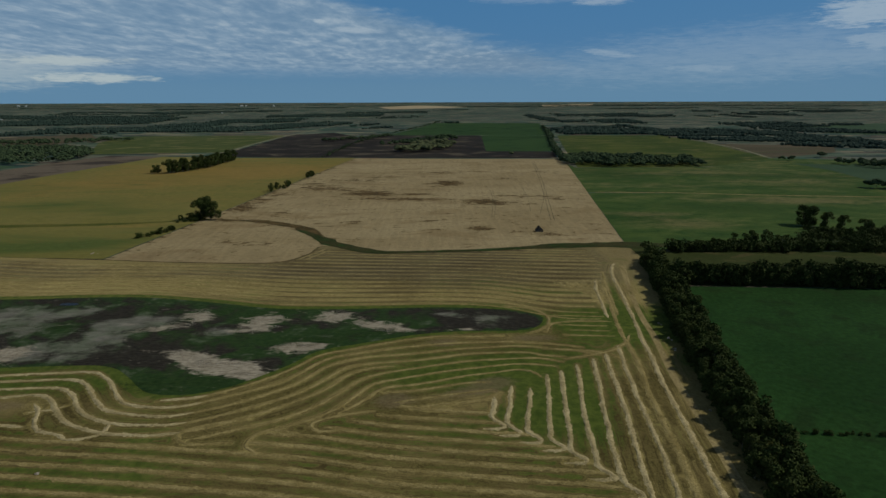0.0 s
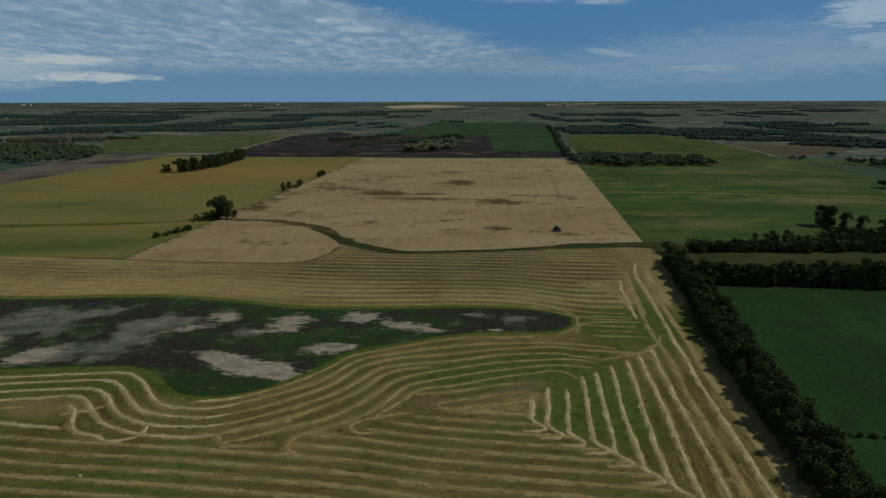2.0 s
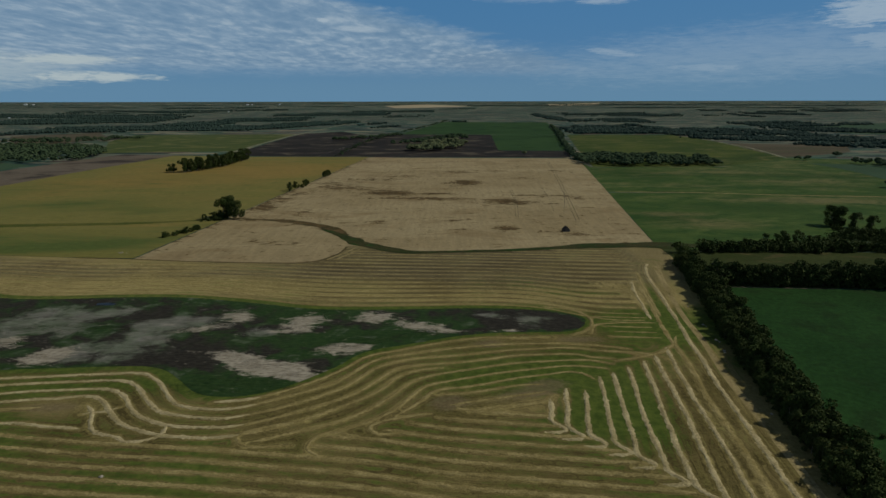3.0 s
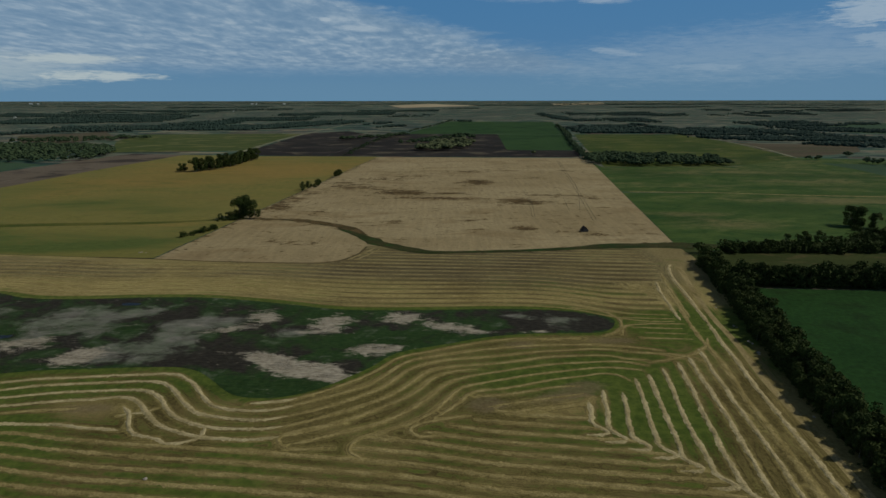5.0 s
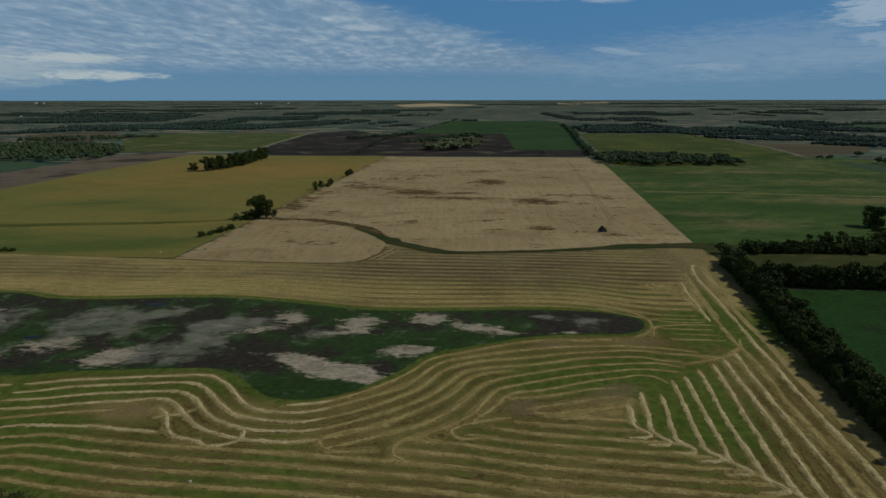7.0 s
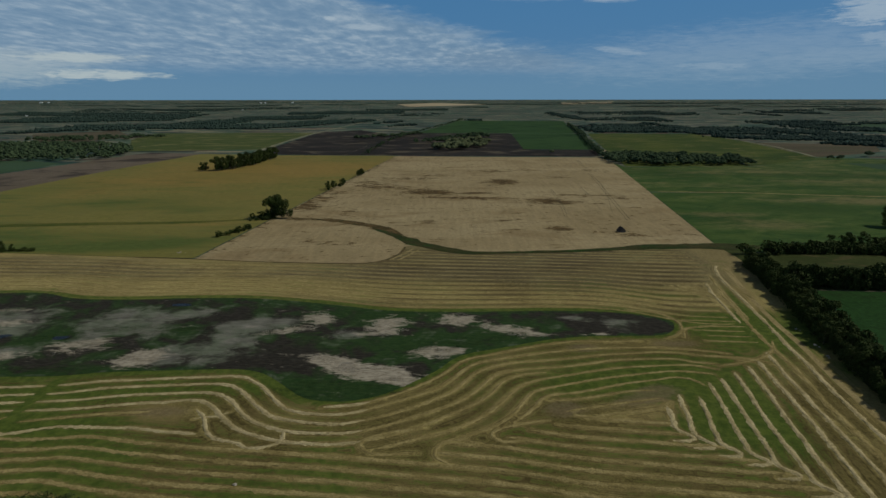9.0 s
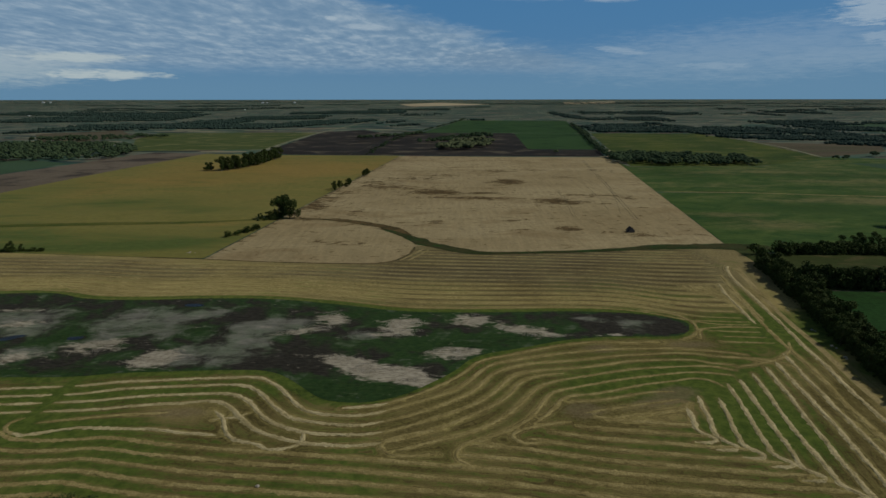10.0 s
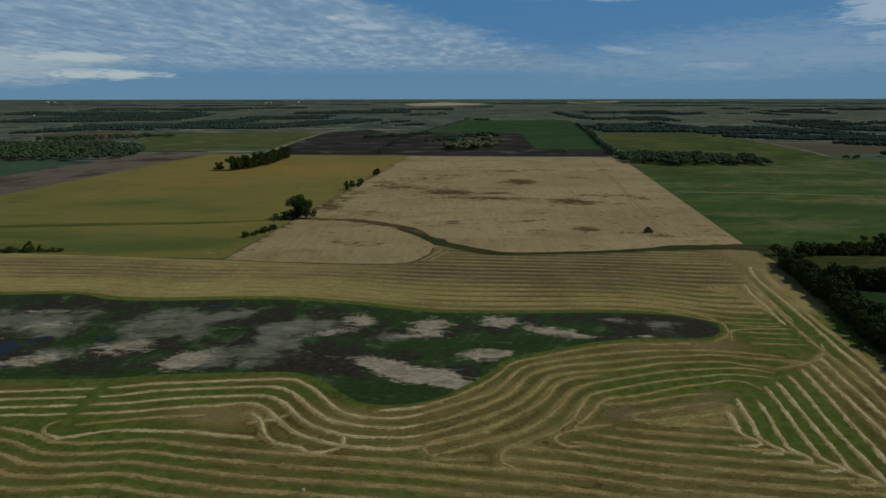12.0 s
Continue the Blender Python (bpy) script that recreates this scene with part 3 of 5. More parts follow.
    for i, ((x, y), low) in enumerate(zip(tops, ends)):
        v = np.arange(low + 3, y, 1.5)
        row = np.column_stack([x - (y - v) * (0.168 - 0.006 * i) + 0.5 * np.sin(v / 17 + x), v])
        ex, ey = row[0]
        hook = spline([(ex - 4.0, ey - 8.2), (ex + 0.8, ey - 8.6), (ex + 3.6, ey - 7.6), (ex + 3.6, ey - 5.4), (ex + 1.4, ey - 2.8), (ex, ey)], 1.2)
        paths.append((np.vstack([hook[:-1], row]), 1.0, 0.30, "straw"))
    # long rows beside the track
    for pts_, half, h, straw in (([(72, 130), (76.9, 168.6), (79.9, 195), (82.9, 222.7), (87.2, 256.4), (90.4, 279), (94.2, 307.7), (98.4, 336), (104, 376.8), (108.6, 411), (114, 432), (118, 441)], 1.1, 0.32, "straw"),
                                 ([(64, 130), (69.4, 167.6), (72.3, 188.5), (74, 208), (76.8, 235.6), (81, 260.8), (83.4, 287), (86, 316), (92, 358), (96, 385)], 1.15, 0.20, "straw_dull"), ([(83.8, 325), (84.5, 334), (86.8, 354.5), (91.6, 387.2), (95, 398)], 1.0, 0.34, "straw"),
                                 ([(90, 330), (93, 352), (99, 392), (104, 420)], 0.9, 0.2, "straw_dull")):
        paths.append((spline(pts_, 2.0), half, h, straw))
    # tangle of short turns in the north-east corner
    for i in range(4):
        paths.append((spline([(70 + 5 * i, 394 - i), (72 + 5 * i, 384 - 2 * i), (80 + 4 * i, 376 - 1.5 * i), (86 + 3 * i, 362 - 2 * i)], 1.2), 0.6, 0.22, "straw_dull"))
    paths.append((spline([(50, 270), (62, 274), (75, 281), (84, 291), (88, 300)], 1.2), 0.7, 0.22, "straw_dull"))
    paths.append((spline([(54, 281), (64, 279), (72, 275), (74, 272)], 1.2), 0.7, 0.22, "straw_dull"))
    # rows round the east tip of the slough
    for j in range(5):
        y0 = 300 + 7.4 * j
        x = np.arange(56 + (4 if j % 2 else 0), 81 + j * 0.5, 2.0)
        paths.append((np.column_stack([x, y0 - (x - 56) * 0.10]), 0.7, 0.24, "straw_dull"))
    paths.append((spline([(30, 346), (45, 341), (51, 329), (50, 318), (45, 308), (38, 303)], 1.5), 0.8, 0.25, "straw_dull"))
    paths.append((spline([(47, 304), (50, 313), (55, 318), (70, 320), (84, 319)], 1.5), 0.7, 0.22, "straw_dull"))
    # loops where the swather turned
    paths.append((spline([(-165, 229), (-160, 223), (-156, 214), (-151, 208), (-142, 205), (-138, 202), (-133, 202), (-128, 205), (-127, 210), (-128, 214)], 1.2), 0.85, 0.32, "straw"))
    paths.append((spline([(-233, 223), (-236, 219), (-235.5, 215.5), (-232.5, 212.5), (-227, 210)], 1.2), 0.8, 0.22, "straw_dull"))
    paths.append((spline([(-58, 205), (-66, 207.5), (-71, 205.5), (-74, 200), (-73, 195.5), (-68, 192)], 1.2), 0.65, 0.20, "straw_dull"))
    paths.append((spline([(-33, 221), (-45, 218), (-52, 214), (-54, 210), (-50, 206), (-43, 207)], 1.2), 0.7, 0.24, "straw_dull"))
    paths.append((spline([(-78, 216), (-90, 212), (-98, 207.5), (-99, 203), (-94, 198.5), (-80, 199)], 1.2), 0.7, 0.24, "straw_dull"))
    paths.append((spline([(-16, 224), (2, 228), (12, 231), (17, 236)], 1.2), 0.7, 0.2, "straw_dull"))
    paths.append((spline([(-226, 219.5), (-214, 222), (-200, 225), (-182, 227)], 1.5), 0.85, 0.22, "straw_dull"))
    paths.append((spline([(-163, 221.5), (-160, 223), (-155, 224), (-152, 227)], 1.2), 0.6, 0.2, "straw"))
    # threshed rows north of the slough
    x = np.arange(-430.0, 112.0, 3.0)
    nx, ny = shore_n[::-1, 0], shore_n[::-1, 1]
    base = np.interp(x, nx, ny)
    for _ in range(40):
        base[1:-1] = 0.25 * base[:-2] + 0.5 * base[1:-1] + 0.25 * base[2:]
    top = np.interp(x, np.r_[-440, tan_south[:, 0]], np.r_[462, tan_south[:, 1]])
    flat = 352 - x * 0.09
    for j in range(17):
        f = min(1.0, j / 12)
        y = base * (1 - f) + flat * f + 7 + 8.2 * j + (1 - f) * 0
        ok = (y < top - 4) & (x < np.interp(y, [316, 358, 385, 398, 442], [80, 84, 88, 100, 110]))
        for piece in np.split(np.column_stack([x, y])[ok], np.where(np.diff(np.where(ok)[0]) > 1)[0] + 1):
            if len(piece) > 10:
                paths.append((piece, 0.62, 0.18, "straw_dull"))
    return paths


PATHS = windrow_paths()
ROW_POINTS = np.vstack([resample(p, 2.5) for p, *_ in PATHS])


def row_distance(x, y):
    """Metres to the nearest cut row."""
    out = np.full(len(x), 99.0)
    cells = {}
    for q in ROW_POINTS:
        cells.setdefault((int(q[0] // 20), int(q[1] // 20)), []).append(q)
    keys = np.column_stack([x // 20, y // 20]).astype(int)
    order = np.lexsort(keys.T)
    splits = np.where(np.any(np.diff(keys[order], axis=0), axis=1))[0] + 1
    for group in np.split(order, splits):
        i, j = keys[group[0]]
        near = [q for a in (-1, 0, 1) for b in (-1, 0, 1) for q in cells.get((i + a, j + b), ())]
        if near:
            near = np.array(near)
            d = np.hypot(x[group][:, None] - near[:, 0], y[group][:, None] - near[:, 1])
            out[group] = d.min(1)
    return out


def shore_distance(x, y):
    pts = np.vstack([shore_s[::3], shore_n[::3]])
    return np.concatenate([np.hypot(a[:, None] - pts[:, 0], b[:, None] - pts[:, 1]).min(1) for a, b in zip(np.array_split(x, 30), np.array_split(y, 30))])


def spot(x, y, cx, cy, rx, ry, turn=0.0):
    c, s = math.cos(radians(turn)), math.sin(radians(turn))
    u, v = (x - cx) * c + (y - cy) * s, -(x - cx) * s + (y - cy) * c
    return np.exp(-((u / rx) ** 2 + (v / ry) ** 2))


def stubble_values(x, y):
    d, shore = row_distance(x, y), shore_distance(x, y)
    green = 0.72 * cloudy(x, y, 45, 11) - 0.04
    green += 0.45 * smooth(shore, 6, 1.5) + 0.40 * spot(x, y, 38, 228, 26, 32, 30) + 0.85 * spot(x, y, 72, 318, 20, 15)
    green += 0.60 * spot(x, y, -226, 212, 44, 16) + 0.30 * spot(x, y, -270, 235, 60, 16) + 0.30 * spot(x, y, -180, 245, 60, 8, 4) + 0.45 * spot(x, y, 8, 262, 44, 18, 12) - 0.34 * spot(x, y, -136, 222, 30, 20)
    green += 0.28 * smooth(np.abs(x + 232), 3.0, 0.8) * smooth(y, 212, 220) * smooth(y, 262, 256)
    green -= 0.28 * smooth(x - 0.14 * (y - 200), 46, 60) * smooth(y, 300, 275) + 0.15 * smooth(y, 205, 185) * smooth(x, -20, 20)
    corner = 0.75 * spot(x, y, 93.5, 345, 5.0, 42, -10)
    north = smooth(y, 335, 360)
    green = green * (1 - 0.9 * north) + 0.40 * smooth(shore, 7, 2) * north + corner
    pale = 0.65 * smooth(d, 2.2, 0.6) * (1 - 0.2 * north)
    pale += 0.5 * smooth(np.interp(y, [120, 169, 245, 308, 363, 428], [73, 83, 90, 97, 104, 116]) - x, 3, -4)
    pale += 0.30 * spot(x, y, 5, 228, 22, 8, 20) + 0.35 * spot(x, y, -176, 227, 14, 5) + 0.3 * spot(x, y, 24, 298, 18, 5)
    pale += north * (0.25 * smooth(x, -60, -200) + 0.5 * smooth(y + 0.09 * x, 395, 360) + 0.7 * smooth(cloudy(x, y * 3, 90, 31), 0.3, 0.65))
    green -= 0.30 * spot(x, y, -30, 228, 48, 20, 15) + 0.22 * spot(x, y, -60, 250, 40, 12, 25)
    green -= 0.5 * (spot(x, y, 5, 228, 22, 8, 20) + spot(x, y, -176, 227, 14, 5) + spot(x, y, 24, 298, 18, 5))
    fallow = 0.55 * north + 0.45 * smooth(y + 0.05 * x, 388, 408)
    pale = pale * (1 - 0.62 * fallow * smooth(x, -260, -90)) + 0.5 * spot(x, y, 2, 411, 14, 4)
    green = green + 0.55 * smooth(shore, 11, 5) * smooth(shore, 2.5, 5) * north + 0.35 * spot(x, y, 58, 371, 24, 3)
    bare = sum(spot(x, y, *b) for b in ((-177, 227, 14, 5), (39, 296, 13, 5), (-5, 291, 9, 6), (6, 237, 18, 6, 22), (-26, 230, 9, 7, 40), (14, 246, 9, 5, 20), (2, 411, 13, 3)))
    return {"fallow": fallow, "bare": bare * (0.5 + cloudy(x, y, 8, 41)), "green": green, "pale": np.clip(pale, 0, 1), "dist": np.minimum(d, 12.0), "north": north * (0.15 + 0.85 * smooth(x, -175, -60)) * smooth(112 - 0.12 * (450 - y) - x, 3, 14)}


east_edge = [(82, 90), (92, 166), (97, 202), (108, 254), (121, 328), (132, 393), (141, 445), (143, 470), (143, 500)]
stubble_outline = np.vstack([[(-520, 90)], spline(east_edge, 8.0), tan_south[::-1], [(-316, 465), (-359, 470.5), (-398, 475.5), (-433, 479), (-520, 488)]])
land("stubble_field", stubble_outline, "stubble", "swathed grain field with brown stubble and green regrowth", 0.10, 1.9, stubble_values, 4.0)

land("stubble_field", np.array([(-520, -200), (40, -200), (62, -60), (81.9, 89.8), (-520, 89.8)]), "stubble", "grain field with brown stubble and green regrowth", 0.10, 8.0, stubble_values)

REEDS = [(-116, 271, 20, 6, -30, 1.05), (-104, 263, 19, 8, -24, 1.1), (-92, 258, 8, 6, -10, 0.9), (-77, 285, 11, 8, 8, 0.9), (-69, 287, 7, 5, 0, 0.75), (-100, 325, 11, 8, 20, 0.95), (-102, 311, 13, 6, 10, 0.8),
         (-65, 330, 10, 9, -6, 1.0), (-42, 317, 12, 6, -12, 0.95), (-30, 309, 12, 5, -8, 0.75), (-139, 331, 8, 10, 24, 0.85), (-150, 314, 16, 6, 24, 0.55), (-208, 279, 10, 10, 8, 1.15), (-213, 273, 7, 5, 8, 0.7)]
REEDS += [(-246, 291, 15, 9, 20, 0.8), (-281, 276, 14, 7, 15, 0.9), (-300, 268, 12, 4, 10, 0.7), (-300, 322, 12, 6, 14, 0.75), (-312, 344, 16, 4, 8, 0.6), (4, 308.5, 8, 1.6, 5, 0.95), (-330, 300, 18, 8, 20, 0.7)]
GREYS = [(-180, 286, 15, 12, 16), (-170, 297, 8, 10, 30), (-178, 317, 20, 12, 24), (-158, 322, 16, 9, 28), (-223, 318, 13, 16, 12), (-199, 281, 7, 12, 0), (-250, 318, 13, 18, 14), (-236, 334, 16, 12, 10),
         (-206, 338, 14, 8, 8), (-304, 332, 22, 16, 12), (-290, 312, 12, 10, 12), (-345, 330, 34, 14, 0), (-120, 308, 10, 7, 10), (22, 327, 13, 3.5, -4), (-2, 332, 10, 3, -4), (-275, 282, 15, 8, 18)]


def slough_values(x, y):
    shore = shore_distance(x, y)
    rag = cloudy(x * 0.7, y * 1.5, 9, 51)
    reed = sum(s * spot(x, y, cx, cy, rx, ry, turn) for cx, cy, rx, ry, turn, s in REEDS) * (0.55 + 0.9 * rag)
    grey = sum(spot(x, y, cx, cy, rx * 0.84, ry * 1.0, turn) for cx, cy, rx, ry, turn in GREYS) * (0.6 + 0.8 * rag)
    green = 0.42 + 0.25 * smooth(shore, 6, 1) + 0.6 * spot(x, y, -115, 246, 34, 13) + 0.6 * spot(x, y, -62, 298, 42, 13, 22) + 0.4 * spot(x, y, -108, 335, 30, 10) + 0.4 * spot(x, y, -85, 305, 30, 14, 20)
    green += 0.5 * spot(x, y, -268, 301, 16, 7, 40) + 0.3 * spot(x, y, -225, 312, 45, 8) + 0.3 * spot(x, y, -260, 264, 60, 6)
    green -= 0.5 * spot(x, y, -150, 275, 38, 14) + 0.35 * spot(x, y, -75, 312, 30, 6)
    green -= 0.8 * smooth(x, -15, 10) * smooth(shore, 2, 6)
    return {"reed": np.clip(reed, 0, 1), "grey": np.clip(grey, 0, 1), "green": np.clip(green, 0, 1)}


slough_outline = np.vstack([shore_s, shore_n])
land("slough_bed", slough_outline, "slough", "dried slough bed of dark peat, green sedge and dead reeds", 0.16, 1.8, slough_values, 2.5)


def ellipse(cx, cy, rx, ry, turn, seed, count=48):
    a = np.linspace(0, 2 * np.pi, count, endpoint=False)
    r = 1 + 0.35 * (lattice(np.cos(a) * 2 + 9, np.sin(a) * 2 + 9, 1.0, seed) - 0.5) * 2
    c, s = math.cos(radians(turn)), math.sin(radians(turn))
    u, v = rx * r * np.cos(a), ry * r * np.sin(a)
    return np.column_stack([cx + u * c - v * s, cy + u * s + v * c])


for args in ((-303, 290, 9, 9, 20, 1), (-292, 302, 7, 3, 30, 6), (-221, 353, 5.5, 2.2, 0, 2), (-260, 302, 5, 2.4, 15, 3), (-288, 269.5, 6, 1.8, 8, 4), (-320, 281, 10, 6, 8, 5)):
    land("water", ellipse(*args), "water", "shallow open water among dead reeds", 0.20 + 0.008 * args[-1], 3.0)


def tan_values(x, y):
    weeds = [(5, 888, 19, 22, 1.3), (-92, 792, 25, 17, 1.25), (-29, 782, 22, 7, 0.9), (-47, 746, 42, 7, 1.25), (-152, 838, 30, 16, 0.85), (-84, 960, 24, 14, 0.75), (-120, 927, 33, 13, 0.7),
             (-172, 878, 20, 26, 0.75), (48, 721, 24, 17, 1.35), (86, 768, 44, 6, 0.9), (134, 741, 9, 7, 1.0), (32, 571, 9, 8, 1.5), (91, 542, 12, 8, 0.9), (139, 546, 6, 5, 1.0), (66, 551, 8, 4, 0.8),
             (-172, 656, 8, 7, 1.1), (-218, 692, 12, 22, 1.0), (-167, 512, 22, 6, 0.8)]
    weeds += [(-3, 1019, 32, 16, 0.75), (90, 938, 18, 14, 0.6), (-8, 609, 13, 8, 0.7), (-88, 604, 5, 6, 0.9), (-6, 568, 11, 5, 0.6), (54, 1034, 27, 10, 0.6), (158, 1033, 13, 12, 0.7), (-204, 774, 12, 45, 0.6)]
    value = sum(1.75 * s * spot(x, y, cx, cy, rx * 1.2, ry * 1.3, -6) for cx, cy, rx, ry, s in weeds)
    # weeds beside the ditch and in small drifts over the western half
    ditch = np.interp(x, [-226, -186, -141, -113, -92], [620, 609, 580, 541, 508])
    value = value + 0.9 * np.exp(-((y - ditch - 3) / 11) ** 2) * smooth(x, -240, -215) * smooth(x, -85, -110)
    west = smooth(x, 40, -120) * smooth(y, 480, 600)
    value = value + 0.8 * smooth(x + 255 - (y - 458) * 0.1012, 11, 1)
    return {"weed": value * (0.35 + 1.1 * cloudy(x, y * 2.2, 40, 91)) + (0.28 + 0.22 * west) * cloudy(x, y * 2.5, 120, 95) - 0.04}


tan_outline = np.vstack([[(-255, 458), (-172, 1278), (222, 1246), (224, 1150), (143, 500)], tan_south[::-1][1:-1]])
land("grain_field", tan_outline, "tan", "harvested pale tan grain field with brown weedy patches", 0.14, 5.0, tan_values, 6.0)


def strip(points, widths, step=5.0, ragged=0.5):
    """Outline of a band of varying width along a curve, with uneven edges."""
    c = spline(points, step)
    t = np.gradient(c, axis=0)
    nrm = np.column_stack([t[:, 1], -t[:, 0]]) / np.hypot(*t.T)[:, None]
    w = np.interp(np.linspace(0, 1, len(c)), np.linspace(0, 1, len(widths)), widths) / 2
    one, two = (w * (1 - ragged / 2 + ragged * cloudy(c[:, 0], c[:, 1], 16, seed, 3)) for seed in (5, 45))
    return np.vstack([c + nrm * one[:, None], (c - nrm * two[:, None])[::-1]])


land("ditch", strip([(-230, 620), (-186, 610), (-160, 597), (-141, 583), (-122, 560), (-108, 540)], (2.5, 6, 11, 12, 14, 5), 2.5, 1.2),
     "weeds", "brown weeds choking a shallow drainage ditch", 0.22, 4.0, edge=2.5)
land("ditch", strip([(-134, 566), (-120, 548), (-107, 530), (-92, 508), (-68, 487), (-41, 478), (25, 484), (70, 493), (110, 500), (146, 500), (176, 496)], (3, 10, 15, 13, 9, 7, 7, 8, 14, 18, 20, 14), 2.5, 1.0),
     "ditch", "weedy drainage ditch with dark green grass", 0.26, 5.0, edge=2.5)
land("furrow", strip([(-300, 463), (-255, 458.5), (-203, 450.5), (-140, 446), (-120, 451), (-109, 467), (-104, 484), (-103, 498)], (0.8, 1.4, 1.6, 1.8, 2.2, 1.6, 1.2), 3.0, 0.8),
     "weeds", "dark weedy furrow between the two stubble fields", 0.20, 4.0, edge=2.5)
for a, b, c in (((-112, 455), (-103.5, 473), (-96, 492)), ((-106, 455), (-99, 470), (-92, 488))):
    land("wheel_track", strip([a, b, c], (1.6, 1.9, 1.5), 2.0), "dirt", "pale wheel track curving round the field corner", 0.19, 3.0, edge=2.0)
land("ditch", strip([(-232, 620), (-316, 597), (-417, 588), (-520, 574), (-640, 560)], (5, 11, 15, 12, 14)), "swale", "shallow grassy drainage ditch through the yellow field", 0.28, 6.0, edge=6.0)

for a, b, w in (((173, 1210), (104, 600), 1.0), ((169.5, 1210), (100.5, 600), 1.0), ((142, 900), (96, 640), 0.8), ((60, 820), (45, 620), 0.7), ((62.8, 820), (47.8, 620), 0.7), ((104, 840), (88, 650), 0.7)):
    land("wheel_track", strip([a, ((a[0] + b[0]) / 2 + 2, (a[1] + b[1]) / 2), b], (w * 0.5, w * 0.5, w * 0.5), 12.0), "brown_soil", "faint wheel track through the tan field", 0.17, 12.0)
# fields to the west and north-west
def soybean_values(x, y):
    green = 0.9 * spot(x, y, -340, 500, 90, 26) + 0.8 * spot(x, y, -560, 520, 130, 40, -6) + 0.5 * spot(x, y, -405, 548, 90, 20, -6) + 0.4 * spot(x, y, -450, 715, 80, 30) + 0.3 * spot(x, y, -600, 820, 60, 160)
    green += 0.35 * spot(x, y, -330, 672, 90, 18, -8)
    ripe = 0.9 * spot(x, y, -330, 1060, 190, 150) + 0.5 * spot(x, y, -300, 590, 60, 14) + 0.5 * spot(x, y, -480, 900, 130, 50)
    return {"green": green + 0.7 * cloudy(x, y * 1.6, 130, 71) - 0.3, "ripe": ripe + 0.9 * cloudy(x, y * 1.8, 170, 75) - 0.4}


land("soybean_field", np.array([(-256, 461), (-172.5, 1284), (-418, 1299), (-577, 1330), (-612, 1020), (-629, 763), (-900, 540), (-520, 488.4), (-433, 479.4), (-398, 476), (-359, 471), (-316, 465.4)]), "yellow", "ripening yellow-green soybean field", 0.2, 14.0, soybean_values)
land("tilled_field", np.array([(-629, 763), (-612, 1020), (-577, 1330), (-700, 1362), (-760, 945), (-800, 700)]), "grey_soil", "grey tilled field", 0.12)
land("crop_field", np.array([(-800, 700), (-760, 945), (-752, 1140), (-860, 1190), (-1050, 1200), (-1100, 800)]), "teal", "bluish green crop field", 0.2)
land("hay_field", np.array([(-760, 1392), (-484, 1436), (-500, 2110), (-1010, 2085), (-930, 1760)]), "hay", "olive green hay field", 0.16)
land("tilled_field", np.array([(-1057, 1551), (-1368, 2019), (-1201, 2233), (-1000, 1900)]), "brown_soil", "brown tilled field", 0.12)
# north of the grain field
land("tilled_field", np.array([(-474, 1440), (-424, 1312), (-278, 1300), (-232, 1950), (-376, 2282), (-488, 2115)]), "plowed", "freshly tilled black field", 0.12)
land("tilled_field", np.array([(-276.5, 1298), (100, 1274), (132, 2066), (-165, 2091), (-231.5, 1950)]), "plowed", "black tilled field with grey streaks", 0.12)
land("tilled_field", np.array([(92, 1274), (226, 1262), (254, 1428), (99, 1440)]), "plowed", "black tilled headland", 0.17)
land("crop_field", np.array([(99.5, 1444), (254, 1432), (340, 2052), (130, 2066)]), "green", "dark green crop field", 0.2)
land("crop_field", np.array([(-165, 2095), (340, 2058), (462, 3010), (-22, 3058)]), "green", "green crop field", 0.2)
# east of the grain field and the shelterbelt
def pasture_values(x, y):
    dry = 0.95 * spot(x, y, 400, 722, 120, 26, -8) + 0.7 * spot(x, y, 225, 584, 60, 22) + 0.6 * spot(x, y, 205, 640, 50, 12) + 0.45 * spot(x, y, 420, 1010, 110, 30, -6) + 0.5 * spot(x, y, 300, 505, 60, 16)
    dry += 0.5 * spot(x, y, 470, 890, 120, 24, -6) + 0.35 * spot(x, y, 290, 850, 60, 20)
    lush = 0.8 * spot(x, y, 195, 625, 34, 26) + 0.7 * spot(x, y, 265, 1000, 60, 90) + 0.8 * spot(x, y, 420, 968, 110, 16, -5) + 0.8 * spot(x, y, 560, 945, 90, 34, -12) + 0.6 * spot(x, y, 300, 670, 70, 30) + 0.6 * spot(x, y, 420, 840, 130, 14, -5)
    return {"dry": dry + 0.8 * cloudy(x, y * 2, 110, 81) - 0.40 + 0.22 * smooth(y, 785, 800), "lush": lush + 0.8 * cloudy(x, y * 2, 140, 85) - 0.35}


land("pasture", np.array([(143.8, 502), (179.5, 790), (290, 785), (385, 763), (522, 742), (640, 720), (640, 480), (340, 476), (160, 480)]), "pasture", "green pasture with dry patches", 0.16, 12.0, pasture_values)
land("pasture", np.array([(180, 796), (223.5, 1148), (226, 1084), (454, 1090), (641, 1247), (700, 1230), (900, 1150), (900, 700), (522, 748), (385, 768), (290, 790)]), "pasture", "green and olive pasture", 0.16, 14.0, pasture_values)
land("pasture", np.array([(230, 1090), (454, 1092), (640, 1240), (704, 1709), (693, 2031), (370, 2053), (282, 1464)]), "olive", "olive pasture beyond the wood", 0.17, 40.0)
land("tilled_field", np.array([(700, 1645), (642, 1249), (845, 1373), (960, 1573)]), "brown_soil", "brown tilled field", 0.2)
